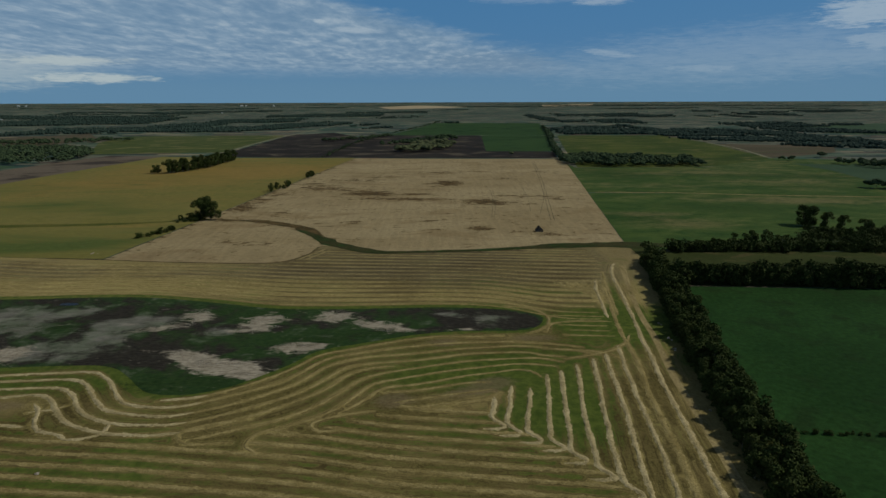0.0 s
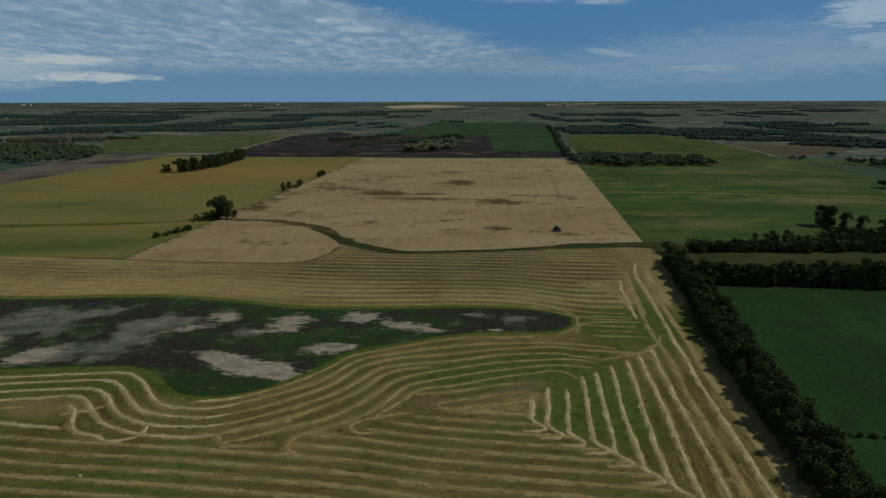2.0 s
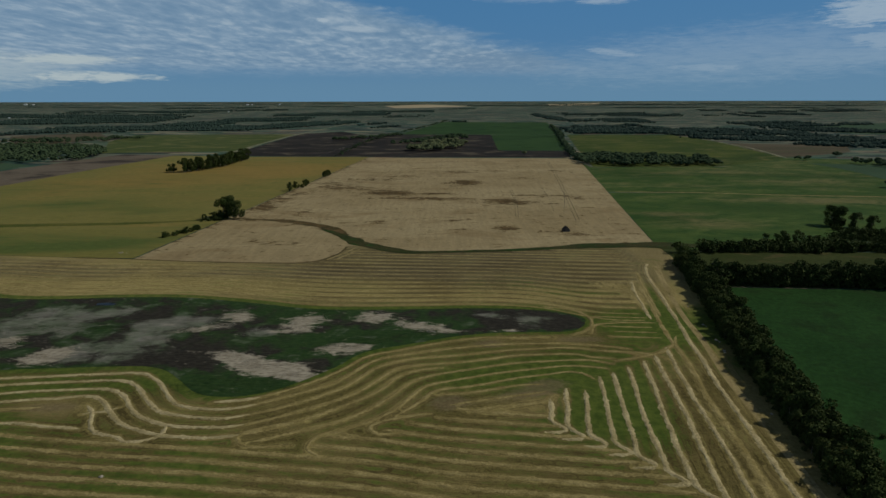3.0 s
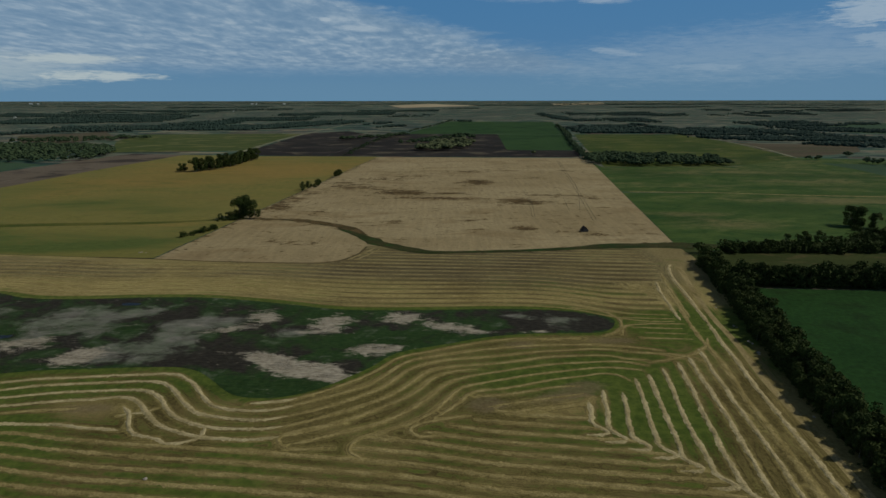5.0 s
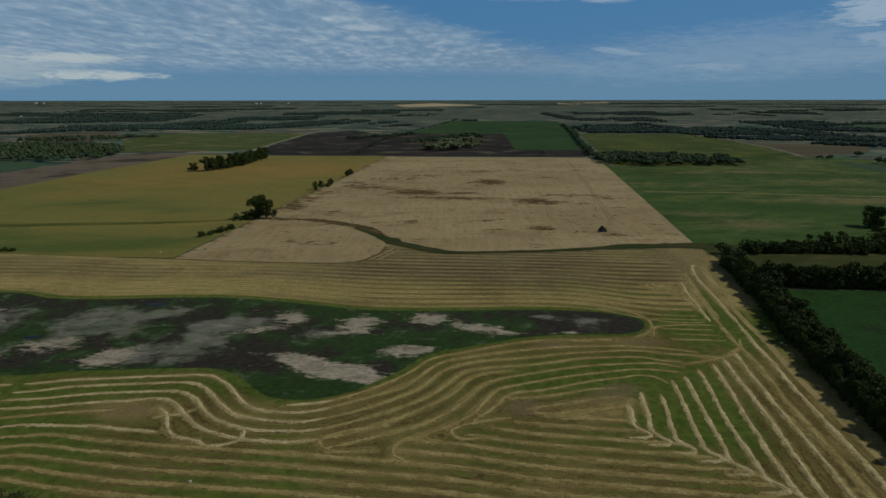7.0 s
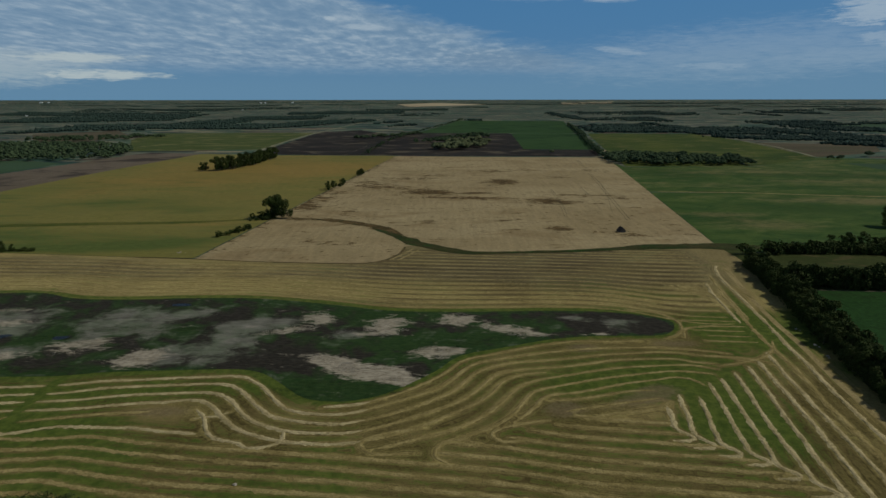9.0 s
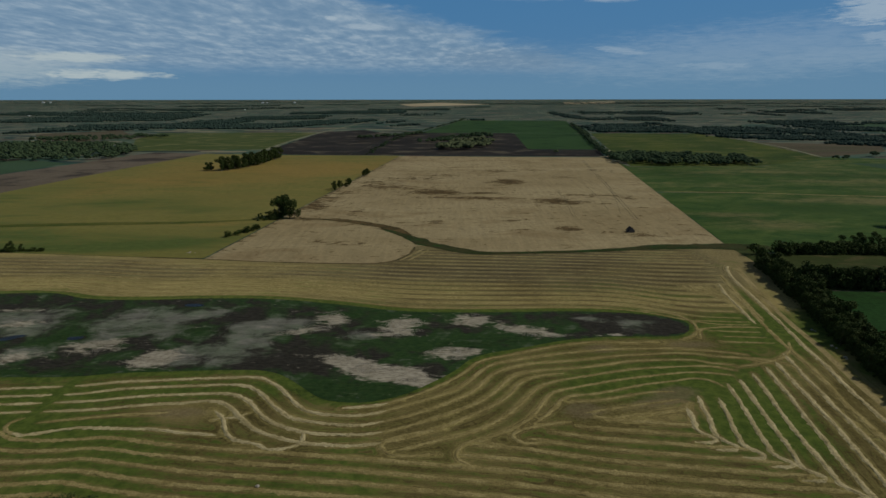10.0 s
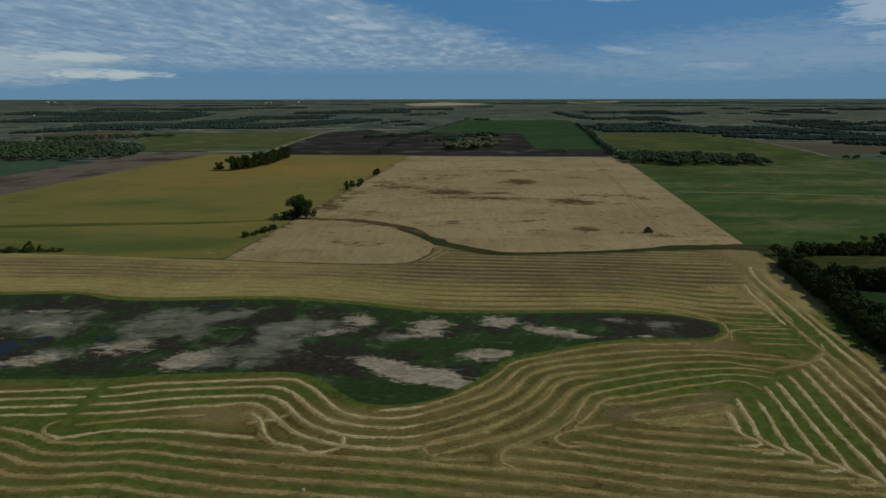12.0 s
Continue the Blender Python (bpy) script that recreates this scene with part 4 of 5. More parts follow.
land("crop_field", np.array([(626, 1142), (790, 1090), (640, 870), (600, 880), (628, 1028)]), "teal", "bluish green crop field", 0.3)
land("crop_field", np.array([(1444, 2662), (1872, 2716), (1371, 1983), (1280, 2170)]), "teal", "bright green crop field far off", 0.3)
land("stubble_far", np.array([(-413, 4458), (-148, 4604), (202, 4436), (-318, 4260)]), "pale", "pale stubble field near the horizon", 0.4)
land("stubble_far", np.array([(720, 4560), (1079, 4576), (1035, 4420), (690, 4400)]), "pale", "pale stubble field near the horizon", 0.4)
land("crop_field", np.array([(46, -200), (68, -60), (84, 60), (98, 202), (122, 328), (140, 384), (270, 374), (420, 360), (420, -200)]), "crop", "dark green crop field beside the shelterbelt", 0.2, 20.0)
land("meadow", np.array([(146, 386), (160, 478), (340, 472), (480, 460), (480, 356), (270, 376)]), "meadow", "mown meadow between tree belts", 0.15, 15.0)
land("grass_verge", np.array([(120, 328), (126, 328), (142, 384), (148, 386), (162, 479), (162, 504), (142, 508), (136, 440), (128, 393)]), "meadow", "rough grass at the end of the shelterbelt", 0.06, 10.0)
land("dirt_track", strip([(78, 120), (84.6, 174), (87, 198), (90, 226), (92, 250), (94, 264), (98.5, 292), (103.5, 337), (112.5, 388), (122, 436)], (3.4, 3.2, 3.2, 3.0, 4.0)), "dirt", "dry dirt track along the shelterbelt", 0.13, 3.0, edge=3.0)
land("gravel_road", strip([(-470, 1330), (-484, 1440), (-494, 2020), (-450, 2886), (-390, 3226)], (9, 9, 10, 12), 40.0), "road", "pale gravel road between fields", 0.25, 30.0)
land("farm_lane", strip([(187, 795), (290, 787), (385, 765), (522, 745), (700, 715)], (4, 4, 4), 20.0), "dirt", "faint dirt lane across the pasture", 0.26, 10.0)
land("gravel_road", strip([(640, 1245), (690, 1500), (700, 1700)], (8, 8), 30.0), "road", "pale gravel road beside a tilled field", 0.26, 30.0)


# ---------------------------------------------------------------- windrows
def make_windrow(path, half, height, material):
    c = resample(path, 1.0)
    t = np.gradient(c, axis=0)
    nrm = np.column_stack([t[:, 1], -t[:, 0]]) / np.maximum(np.hypot(*t.T), 1e-6)[:, None]
    count = len(c)
    c = c + nrm * (lattice(c[:, 0], c[:, 1], 9, 3)[:, None] - 0.5) * 0.8
    end = np.minimum(1, np.minimum(np.arange(count), np.arange(count)[::-1]) / 4.0)
    wide = half * (0.84 + 0.26 * lattice(c[:, 0], c[:, 1], 5, 4) + RNG.normal(0, 0.09, count)) * (0.35 + 0.65 * end)
    tall = height * (0.65 + 0.6 * lattice(c[:, 0], c[:, 1], 3, 6) + RNG.normal(0, 0.10, count)) * end
    ring = [(-1.0, -0.05), (-0.70, 0.55), (-0.35, 0.9), (0.0, 1.0), (0.35, 0.9), (0.70, 0.55), (1.0, -0.05)]
    verts = []
    for k, (u, h) in enumerate(ring):
        j = RNG.normal(0, 0.24 if abs(u) > 0.9 else 0.10, count)
        xy = c + nrm * ((u + j) * wide)[:, None]
        verts.append(np.column_stack([xy, 0.12 + np.maximum(-0.05, h * 0.62 * tall * (1 + RNG.normal(0, 0.24, count)))]))
    verts = np.stack(verts, 1).reshape(-1, 3)
    r = len(ring)
    faces = [(i * r + k, i * r + k + 1, (i + 1) * r + k + 1, (i + 1) * r + k) for i in range(count - 1) for k in range(r - 1)]
    label = "pale straw windrow lying on the stubble" if material == "straw" else "low dull row of threshed straw on stubble"
    me = mesh_from("windrow", verts, faces)
    me.shade_smooth()
    thing("windrow", me, material, label, "windrow", "windrows of the swathed field")


for args in PATHS:
    make_windrow(*args)


# ---------------------------------------------------------------- trees
def crown_mesh(name, lobes, leaves, size, rng):
    """Many small leaf clumps on and inside uneven lobes."""
    vol = np.array([l[3] ** 2 for l in lobes])
    pick = rng.choice(len(lobes), leaves, p=vol / vol.sum())
    way = rng.normal(size=(leaves, 3))
    way /= np.linalg.norm(way, axis=1)[:, None]
    L = np.array(lobes)[pick]
    rad = L[:, 3] * (0.55 + 0.5 * rng.random(leaves) ** 0.6)
    centre = L[:, :3] + way * rad[:, None] * np.array([1, 1, 0.85])
    nrm = way + rng.normal(0, 0.55, (leaves, 3)) + np.array([0, 0, 0.25])
    nrm /= np.linalg.norm(nrm, axis=1)[:, None]
    a = np.cross(nrm, rng.normal(size=(leaves, 3)))
    a /= np.linalg.norm(a, axis=1)[:, None]
    b = np.cross(nrm, a)
    s = size * (0.6 + 0.8 * rng.random(leaves))[:, None]
    verts = np.stack([centre - a * s, centre - b * s * 0.6 + nrm * s * 0.15, centre + a * s, centre + b * s * 0.6 + nrm * s * 0.15], 1).reshape(-1, 3)
    return mesh_from(name, verts, [(4 * i, 4 * i + 1, 4 * i + 2, 4 * i + 3) for i in range(leaves)])


def tube(verts, faces, points, radii, sides=6):
    base = len(verts)
    for (x, y, z), r in zip(points, radii):
        for k in range(sides):
            verts.append((x + r * math.cos(k * 6.2832 / sides), y + r * math.sin(k * 6.2832 / sides), z))
    for i in range(len(points) - 1):
        for k in range(sides):
            a, b = base + i * sides + k, base + i * sides + (k + 1) % sides
            faces.append((a, b, b + sides, a + sides))


def tree_kind(seed, height, spread, leaves, size, leaf="leaf", bare=0.25, stems=1, lobe=1.0):
    """Meshes of one tree: a tapered trunk with limbs, and a crown of leaf clumps."""
    rng = np.random.default_rng(seed)
    verts, faces, lobes = [], [], []
    for s in range(stems):
        ox, oy = rng.normal(0, 0.25 * spread, 2) if stems > 1 else (0, 0)
        top = height * rng.uniform(0.62, 0.75)
        lean = rng.normal(0, 0.05 * height, 2)
        mid = (ox + lean[0] * 0.5, oy + lean[1] * 0.5, top * 0.5)
        tip = (ox + lean[0], oy + lean[1], top)
        r = 0.022 * height / math.sqrt(stems)
        tube(verts, faces, [(ox, oy, -0.2), (ox, oy, 0.4), mid, tip], [r * 1.4, r, r * 0.7, r * 0.25])
        lobes.append((tip[0], tip[1], height * 0.80, spread * 0.50 * lobe))
        for k in range(5 if stems == 1 else 3):
            a = rng.uniform(0, 6.28)
            z0 = height * rng.uniform(bare, 0.6)
            out = spread * rng.uniform(0.35, 0.75)
            z1 = min(height * 0.85, z0 + out * rng.uniform(0.3, 0.9))
            end = (ox + lean[0] * z1 / top + out * math.cos(a), oy + lean[1] * z1 / top + out * math.sin(a), z1)
            tube(verts, faces, [(ox + lean[0] * z0 / top, oy + lean[1] * z0 / top, z0), end], [r * 0.45, r * 0.12], 5)
            lobes.append((*end, spread * rng.uniform(0.34, 0.52) * lobe))
            if z0 < height * 0.4 or k == 0:
                lobes.append((end[0] * 0.8, end[1] * 0.8, max(z1 * 0.6, height * bare), spread * rng.uniform(0.30, 0.42)))
    return mesh_from("trunk", verts, faces), crown_mesh("crown", lobes, leaves, size, rng), leaf


def clump_kind(seed, height, spread, clumps, leaf):
    """Meshes of one wood tree: trunk and limbs under a dome of uneven leaf clumps."""
    rng = np.random.default_rng(seed)
    trunk = tree_kind(seed, height, spread, 4, 0.5, leaf, 0.05, 1)[0]
    bm = bmesh.new()
    bmesh.ops.create_icosphere(bm, subdivisions=1, radius=1.0)
    ball = np.array([v.co[:] for v in bm.verts])
    tris = np.array([[v.index for v in f.verts] for f in bm.faces])
    bm.free()
    verts, faces = [], []
    for k in range(clumps):
        a, out = rng.uniform(0, 6.283), math.sqrt(rng.random())
        top = height * (0.28 + 0.62 * math.sqrt(1 - 0.85 * out * out) * rng.uniform(0.6, 1.0))
        r = height * rng.uniform(0.15, 0.25)
        p = ball * (r * 1.15, r * 1.15, r * 0.85) * (1 + rng.uniform(-0.3, 0.3, (len(ball), 1)))
        verts.append(p + (0.8 * spread * out * math.cos(a), 0.8 * spread * out * math.sin(a), top))
        faces.append(tris + k * len(ball))
    return trunk, mesh_from("crown", np.vstack(verts), np.vstack(faces)), leaf


KINDS = {
    "belt": [tree_kind(100 + k, 9.5 + 0.8 * k, 4.1, 1250, 0.48, "leaf", 0.02, 3) for k in range(6)],
    "hedge": [tree_kind(130 + k, 10.0 + 0.8 * k, 4.1, 620, 0.66, "leaf", 0.02, 3) for k in range(5)],
    "scrub": [tree_kind(430 + k, 4.0, 2.8, 230, 0.46, "leaf", 0.05, 3) for k in range(4)],
    "turning": [tree_kind(150, 9.0, 3.2, 1000, 0.34, "turning", 0.04, 3)],
    "field": [tree_kind(200 + k, 13 + k, 5.2, 1500, 0.48, "leaf", 0.14, 2, 0.9) for k in range(4)],
    "big": [tree_kind(300 + k, 20, 8.2, 3400, 0.54, "leaf", 0.06, 3, 0.82) for k in range(3)],
    "shrub": [tree_kind(400 + k, 4.0, 2.8, 400, 0.36, "leaf", 0.05, 4) for k in range(3)],
    "bush": [tree_kind(450 + k, 4.0, 2.8, 900, 0.26, "fresh", 0.05, 4) for k in range(3)],
    "willow": [clump_kind(500 + k, 11.0, 6.5, 26, "willow") for k in range(4)],
    "far": [clump_kind(600 + k, 10.5, 6.0, 14, "wood") for k in range(8)],
}
PROTOS = {}
WORDS = {
    "belt": ("tree", "dark green leafy tree in a dense shelterbelt"),
    "turning": ("tree", "small tree with leaves turning yellow"),
    "field": ("tree", "dark leafy tree at a field's edge"),
    "big": ("tree", "tall broad dark green tree in the open"),
    "shrub": ("shrub", "low dark green shrub on rough grass"),
    "bush": ("shrub", "low fresh green bush with dense small leaves"),
    "willow": ("tree", "bushy yellow-green willow in a damp hollow"),
}


def plant(kind, x, y, scale=1.0, group="", tall=1.0):
    which = int(RNG.integers(len(KINDS[kind])))
    m = Matrix.LocRotScale((x, y, gz(x, y) + 0.08), Euler((0, 0, float(RNG.uniform(0, 6.28)))), (scale, scale, scale * tall))
    name, label = WORDS[kind]
    if (kind, which) in PROTOS:
        ob = copy_thing(PROTOS[kind, which], m)
        return tagged(ob, group=group)
    trunk, crown, leaf = KINDS[kind][which]
    ob = tagged(new(name), label, name, group)
    thing("trunk", trunk, "bark", parent=ob)
    thing("crown", crown, leaf, parent=ob)
    ob.matrix_basis = m
    PROTOS[kind, which] = ob
    return ob


def row_of(kind, points, spacing, group, width=1.0, scale=(0.8, 1.15), tall=1.0, skip=0.0):
    for x, y in resample(np.array(points, float), spacing):
        if RNG.random() >= skip:
            plant(kind, x + RNG.normal(0, width), y + RNG.normal(0, width * 0.8), RNG.uniform(*scale), group, tall)


def wood(label, poly=None, count=0, line=None, spacing=10.0, width=2.0, scale=(0.8, 1.15), kind="far"):
    """A wood or tree line of many trees, as one mass: each has its trunk, limbs and leaf clumps."""
    spots_ = []
    if line is not None:
        for x, y in resample(np.array(line, float), spacing):
            spots_.append((x + RNG.normal(0, width), y + RNG.normal(0, width)))
    else:
        poly = np.array(poly, float)
        lo, hi = poly.min(0), poly.max(0)
        while len(spots_) < count:
            x, y = RNG.uniform(lo[0], hi[0]), RNG.uniform(lo[1], hi[1])
            if inside(poly, np.array([x]), np.array([y]))[0]:
                spots_.append((x, y))
    for mesh_index, name, material in ((0, "wood_trunks", "bark"), (1, "wood_crowns", None)):
        verts, faces, base = [], [], 0
        source = []
        for trio in KINDS[kind]:
            me = trio[mesh_index]
            co = np.empty(len(me.vertices) * 3)
            me.vertices.foreach_get("co", co)
            quads = np.array([p.vertices[:] for p in me.polygons])
            source.append((co.reshape(-1, 3), quads[:: 1 if mesh_index else 2]))
        rng = np.random.default_rng(len(spots_) + int(abs(spots_[0][0])))
        for x, y in spots_:
            co, fa = source[int(rng.integers(len(source)))]
            a, k = rng.uniform(0, 6.28), rng.uniform(*scale) * (0.66 + 0.68 * float(cloudy(np.array([x]), np.array([y]), 55, 61, 3)[0]))
            c, s = math.cos(a) * k, math.sin(a) * k
            verts.append(np.column_stack([x + co[:, 0] * c - co[:, 1] * s, y + co[:, 0] * s + co[:, 1] * c, gz(x, y) + 0.05 + co[:, 2] * k * rng.uniform(0.85, 1.15)]))
            faces.append(fa + base)
            base += len(co)
        me = mesh_from(name, np.vstack(verts), np.vstack(faces))
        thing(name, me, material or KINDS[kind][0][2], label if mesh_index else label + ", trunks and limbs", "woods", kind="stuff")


# shelterbelt along the track, the belt that meets it, and the scrubby belt beyond
EAST_ROW = np.array([(90, 120), (97, 160), (101, 184), (107, 230), (113, 265), (118.5, 295), (123, 320), (133, 370), (140.5, 410), (146, 445), (148, 460)])
# dark strip painted where the belt's shade falls, over litter and grass
land("belt_floor", strip(EAST_ROW - (1.5, 10), (13, 14, 14, 13, 12), 2.5, 0.7), "litter", "leaf litter and rough grass, coloured dark for the shelterbelt's shade", 0.22, 4.0, edge=2.5)
row_of("belt", EAST_ROW[1:] + (1.6, -12), 4.6, "shelterbelt trees", 0.7, (0.8, 1.1))
row_of("belt", EAST_ROW[1:] - (3.0, 10), 4.4, "shelterbelt trees", 0.8, (0.85, 1.1))
# inner tree and shrub rows added to thicken and lengthen the belt's shadow
row_of("belt", EAST_ROW[1:-1] - (7.6, 9), 3.3, "shelterbelt trees", 0.6, (0.72, 0.95))
row_of("shrub", EAST_ROW[1:-2] - (10.0, 8), 6.0, "shelterbelt shrubs", 0.6, (0.4, 0.7))
row_of("shrub", EAST_ROW[1:] + (5.5, -8), 6.5, "shelterbelt shrubs", 0.8, (0.6, 0.9))
for x, y, s in ((101.4, 195.5, 1.0), (98.5, 179.5, 1.1), (104.8, 184.5, 0.9)):
    plant("turning", x, y, s, "turning shelterbelt trees")
wood("dense dark tree belt along the crop field", line=[(146, 391), (210, 386), (270, 379), (330, 372)], spacing=2.3, width=1.4, scale=(0.95, 1.25), kind="hedge")
wood("dark tree belt beside the meadow", line=[(146, 396), (210, 391), (270, 384), (330, 377)], spacing=2.8, width=1.4, scale=(0.95, 1.25), kind="hedge")
row_of("shrub", [(116, 203), (146, 201), (180, 198)], 2.3, "crop field shrubs", 0.7, (0.5, 0.85))
wood("dense dark scrub beside the meadow", [(150, 474), (205, 475), (350, 471), (350, 490), (270, 494), (190, 485)], 170, kind="scrub", scale=(1.1, 2.0))
wood("dark scrub below the tall pasture trees", [(250, 486), (400, 480), (400, 540), (320, 536)], 100, kind="scrub", scale=(1.1, 2.0))
for x, y, s in ((226, 492, 0.85), (234, 490, 1.0), (243, 492, 0.95), (253, 494, 0.9), (262, 492, 0.7), (206, 484, 0.75), (214, 482, 0.7), (272, 488, 0.6), (196, 482, 0.5), (185, 480, 0.45)):
    plant("field", x, y, s, "scrub belt trees")
wood("dark trees standing in the scrub", [(280, 482), (400, 476), (400, 535), (310, 530)], 40, kind="field", scale=(0.55, 0.9))
for x, y, s in ((328, 578, 1.0), (336, 572, 1.0), (346, 566, 0.75), (354, 556, 0.7), (366, 548, 0.62)):
    plant("big", x, y, s, "tall pasture trees")
plant("willow", 143, 1330, 0.8, "headland willow")
row_of("shrub", [(318, 556), (340, 546), (366, 530), (390, 524)], 2.2, "tall pasture shrubs", 2.5, (1.2, 2.0))
# trees on the edge between the grain field and the soybeans
for x, y, s in ((-243, 622, 1.05), (-230, 620, 1.0), (-236, 628, 1.15)):
    plant("big", x, y, s, "field edge trees")
for x, y, s in ((-252, 616, 0.62), (-257, 611, 0.5), (-247, 612, 0.55), (-251, 551, 0.55), (-246, 566, 0.5)):
    plant("field", x, y, s, "field edge trees")
row_of("shrub", [(-258, 604), (-244, 611)], 3.5, "field edge shrubs", 1.0, (0.8, 1.4))
row_of("shrub", [(-264, 532), (-257, 550), (-249, 566)], 3.0, "field edge shrubs", 1.6, (1.2, 2.3))
row_of("field", [(-222, 806), (-216, 830), (-208, 868)], 8.0, "field edge trees", 1.5, (0.5, 0.85))
row_of("field", [(-203, 946), (-199, 982)], 10.0, "field edge trees", 1.5, (0.65, 0.9))
row_of("shrub", [(-433, 480), (-386, 482)], 2.0, "field edge shrubs", 1.5, (0.9, 1.7))
for x, y, s in ((-412, 482, 0.62), (-405, 484, 0.6), (-417, 485, 0.55)):
    plant("field", x, y, s, "field edge trees")
# bushes close below the camera's path
row_of("bush", [(-216, 165.5), (-204, 166), (-192, 167), (-176, 167)], 2.0, "foreground bushes", 1.0, (0.8, 1.15))
# planted block in the soybeans
plant("field", -462, 1024, 1.45, "soybean field trees")
plant("field", -456, 1030, 1.2, "soybean field trees")
row_of("field", [(-437, 1026), (-418, 1090), (-413, 1170), (-412, 1240)], 9.0, "soybean field trees", 2.5, (1.35, 1.75))
row_of("field", [(-428, 1030), (-408, 1095), (-402, 1170), (-400, 1240)], 10.0, "soybean field trees", 2.5, (1.35, 1.75))
# woods
wood("dense dark wood west of the soybean field", [(-1150, 1190), (-900, 1160), (-716, 1198), (-740, 1400), (-800, 1490), (-1120, 1520)], 560, scale=(0.9, 1.3))
wood("dark wood beyond a brown field in the west", [(-1100, 1480), (-880, 1480), (-850, 1560), (-1100, 1580)], 110)
wood("green wood behind the dense western wood", [(-1190, 1690), (-1060, 1680), (-930, 1750), (-960, 1830), (-1150, 1840)], 90, scale=(0.9, 1.2))
wood("small dark wood in a hay field", [(-1000, 1840), (-880, 1840), (-880, 1900), (-1000, 1920)], 34)
wood("dense dark wood at the pasture's edge", [(218, 1118), (304, 1094), (452, 1100), (470, 1230), (300, 1290), (232, 1250)], 270, scale=(0.9, 1.25))
wood("dark tree line between fields", line=[(227, 1150), (232, 1268), (286, 1669), (350, 2080), (421, 2660)], spacing=8.0, width=3.0, scale=(0.7, 1.05))
wood("bushy yellow-green willows in a damp hollow", [(-110, 1430), (-70, 1405), (-20, 1440), (30, 1530), (30, 1680), (-60, 1650)], 95, kind="willow", scale=(0.9, 1.4))
wood("dark trees behind the willows", [(-165, 1640), (-60, 1640), (-20, 1800), (10, 1900), (-20, 1920)], 60, scale=(0.7, 1.1))
wood("taller dark trees behind the willows", [(-10, 1820), (40, 1820), (40, 1900), (-10, 1900)], 16, scale=(1.2, 1.6))
wood("dark belt between tilled fields", line=[(-318, 1780), (-160, 2000)], spacing=4.0, width=9.0, scale=(0.8, 1.1))
wood("sparse bushes along a field line", line=[(-240, 1300), (-226, 1700), (-168, 2150), (5, 3200)], spacing=16.0, width=4.0, scale=(0.35, 0.8))
wood("dark wood by a bluish crop field", [(690, 1140), (730, 1040), (840, 1020), (850, 1130)], 70, scale=(0.8, 1.2))
wood("dark trees at the pasture's far side", line=[(556, 826), (580, 812), (640, 800)], spacing=5.0, width=4.0, scale=(1.0, 1.4))
wood("scattered trees beside a tilled field", line=[(634, 1192), (650, 1191), (656, 1196)], spacing=9.0, width=2.0, scale=(0.8, 1.1))
wood("scattered trees beside a tilled field", line=[(742, 1268), (760, 1275)], spacing=7.0, width=3.0, scale=(0.8, 1.1))


def far_woods(segments, seed, label):
    """Woods far off, as one mass of small uneven crowns along bands (x0, y0, x1, y1, width, trees)."""
    rng = np.random.default_rng(seed)
    bm = bmesh.new()
    bmesh.ops.create_icosphere(bm, subdivisions=1, radius=1.0)
    ball = np.array([v.co[:] for v in bm.verts])
    tris = np.array([[v.index for v in f.verts] for f in bm.faces])
    bm.free()
    verts, faces, base = [], [], 0
    for x0, y0, x1, y1, width, trees in segments:
        t = rng.random(trees)
        x = x0 + (x1 - x0) * t + rng.normal(0, min(0.15 * width, 14.0), len(t))
        y = y0 + (y1 - y0) * t + rng.uniform(-0.5, 0.5, len(t)) * width
        thick = cloudy(x * 0.16, y * 1.1, 60, 17 + seed)
        x, y, thick = x[thick > 0.40], y[thick > 0.40], thick[thick > 0.40]
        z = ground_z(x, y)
        # crowns on the added rise shrink, as if they stood farther off
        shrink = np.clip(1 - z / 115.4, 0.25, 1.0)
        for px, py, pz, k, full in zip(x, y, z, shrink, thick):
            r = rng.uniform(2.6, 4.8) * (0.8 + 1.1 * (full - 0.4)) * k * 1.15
            h = rng.uniform(0.85, 1.25)
            p = ball * (r * rng.uniform(1.0, 1.4), r, r * h) * (1 + rng.uniform(-0.22, 0.22, (len(ball), 1)))
            verts.append(p + (px + rng.normal(0, 3 * k), py + rng.normal(0, 2 * k), pz + r * h * 0.7))
            faces.append(tris + base)
            base += len(ball)
    me = mesh_from("far_woods", np.vstack(verts), np.vstack(faces))
    thing("far_woods", me, "hazed_far_wood", label, "woods", kind="stuff")


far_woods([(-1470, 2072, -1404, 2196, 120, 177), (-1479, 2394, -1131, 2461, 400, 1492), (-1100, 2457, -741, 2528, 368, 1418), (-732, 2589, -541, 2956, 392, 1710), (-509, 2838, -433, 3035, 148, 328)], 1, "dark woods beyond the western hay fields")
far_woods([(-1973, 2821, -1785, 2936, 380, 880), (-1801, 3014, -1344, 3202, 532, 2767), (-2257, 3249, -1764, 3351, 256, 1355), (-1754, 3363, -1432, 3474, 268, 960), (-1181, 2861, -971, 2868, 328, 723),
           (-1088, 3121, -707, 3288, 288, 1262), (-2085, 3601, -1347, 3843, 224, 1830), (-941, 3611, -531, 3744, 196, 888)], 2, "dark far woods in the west")
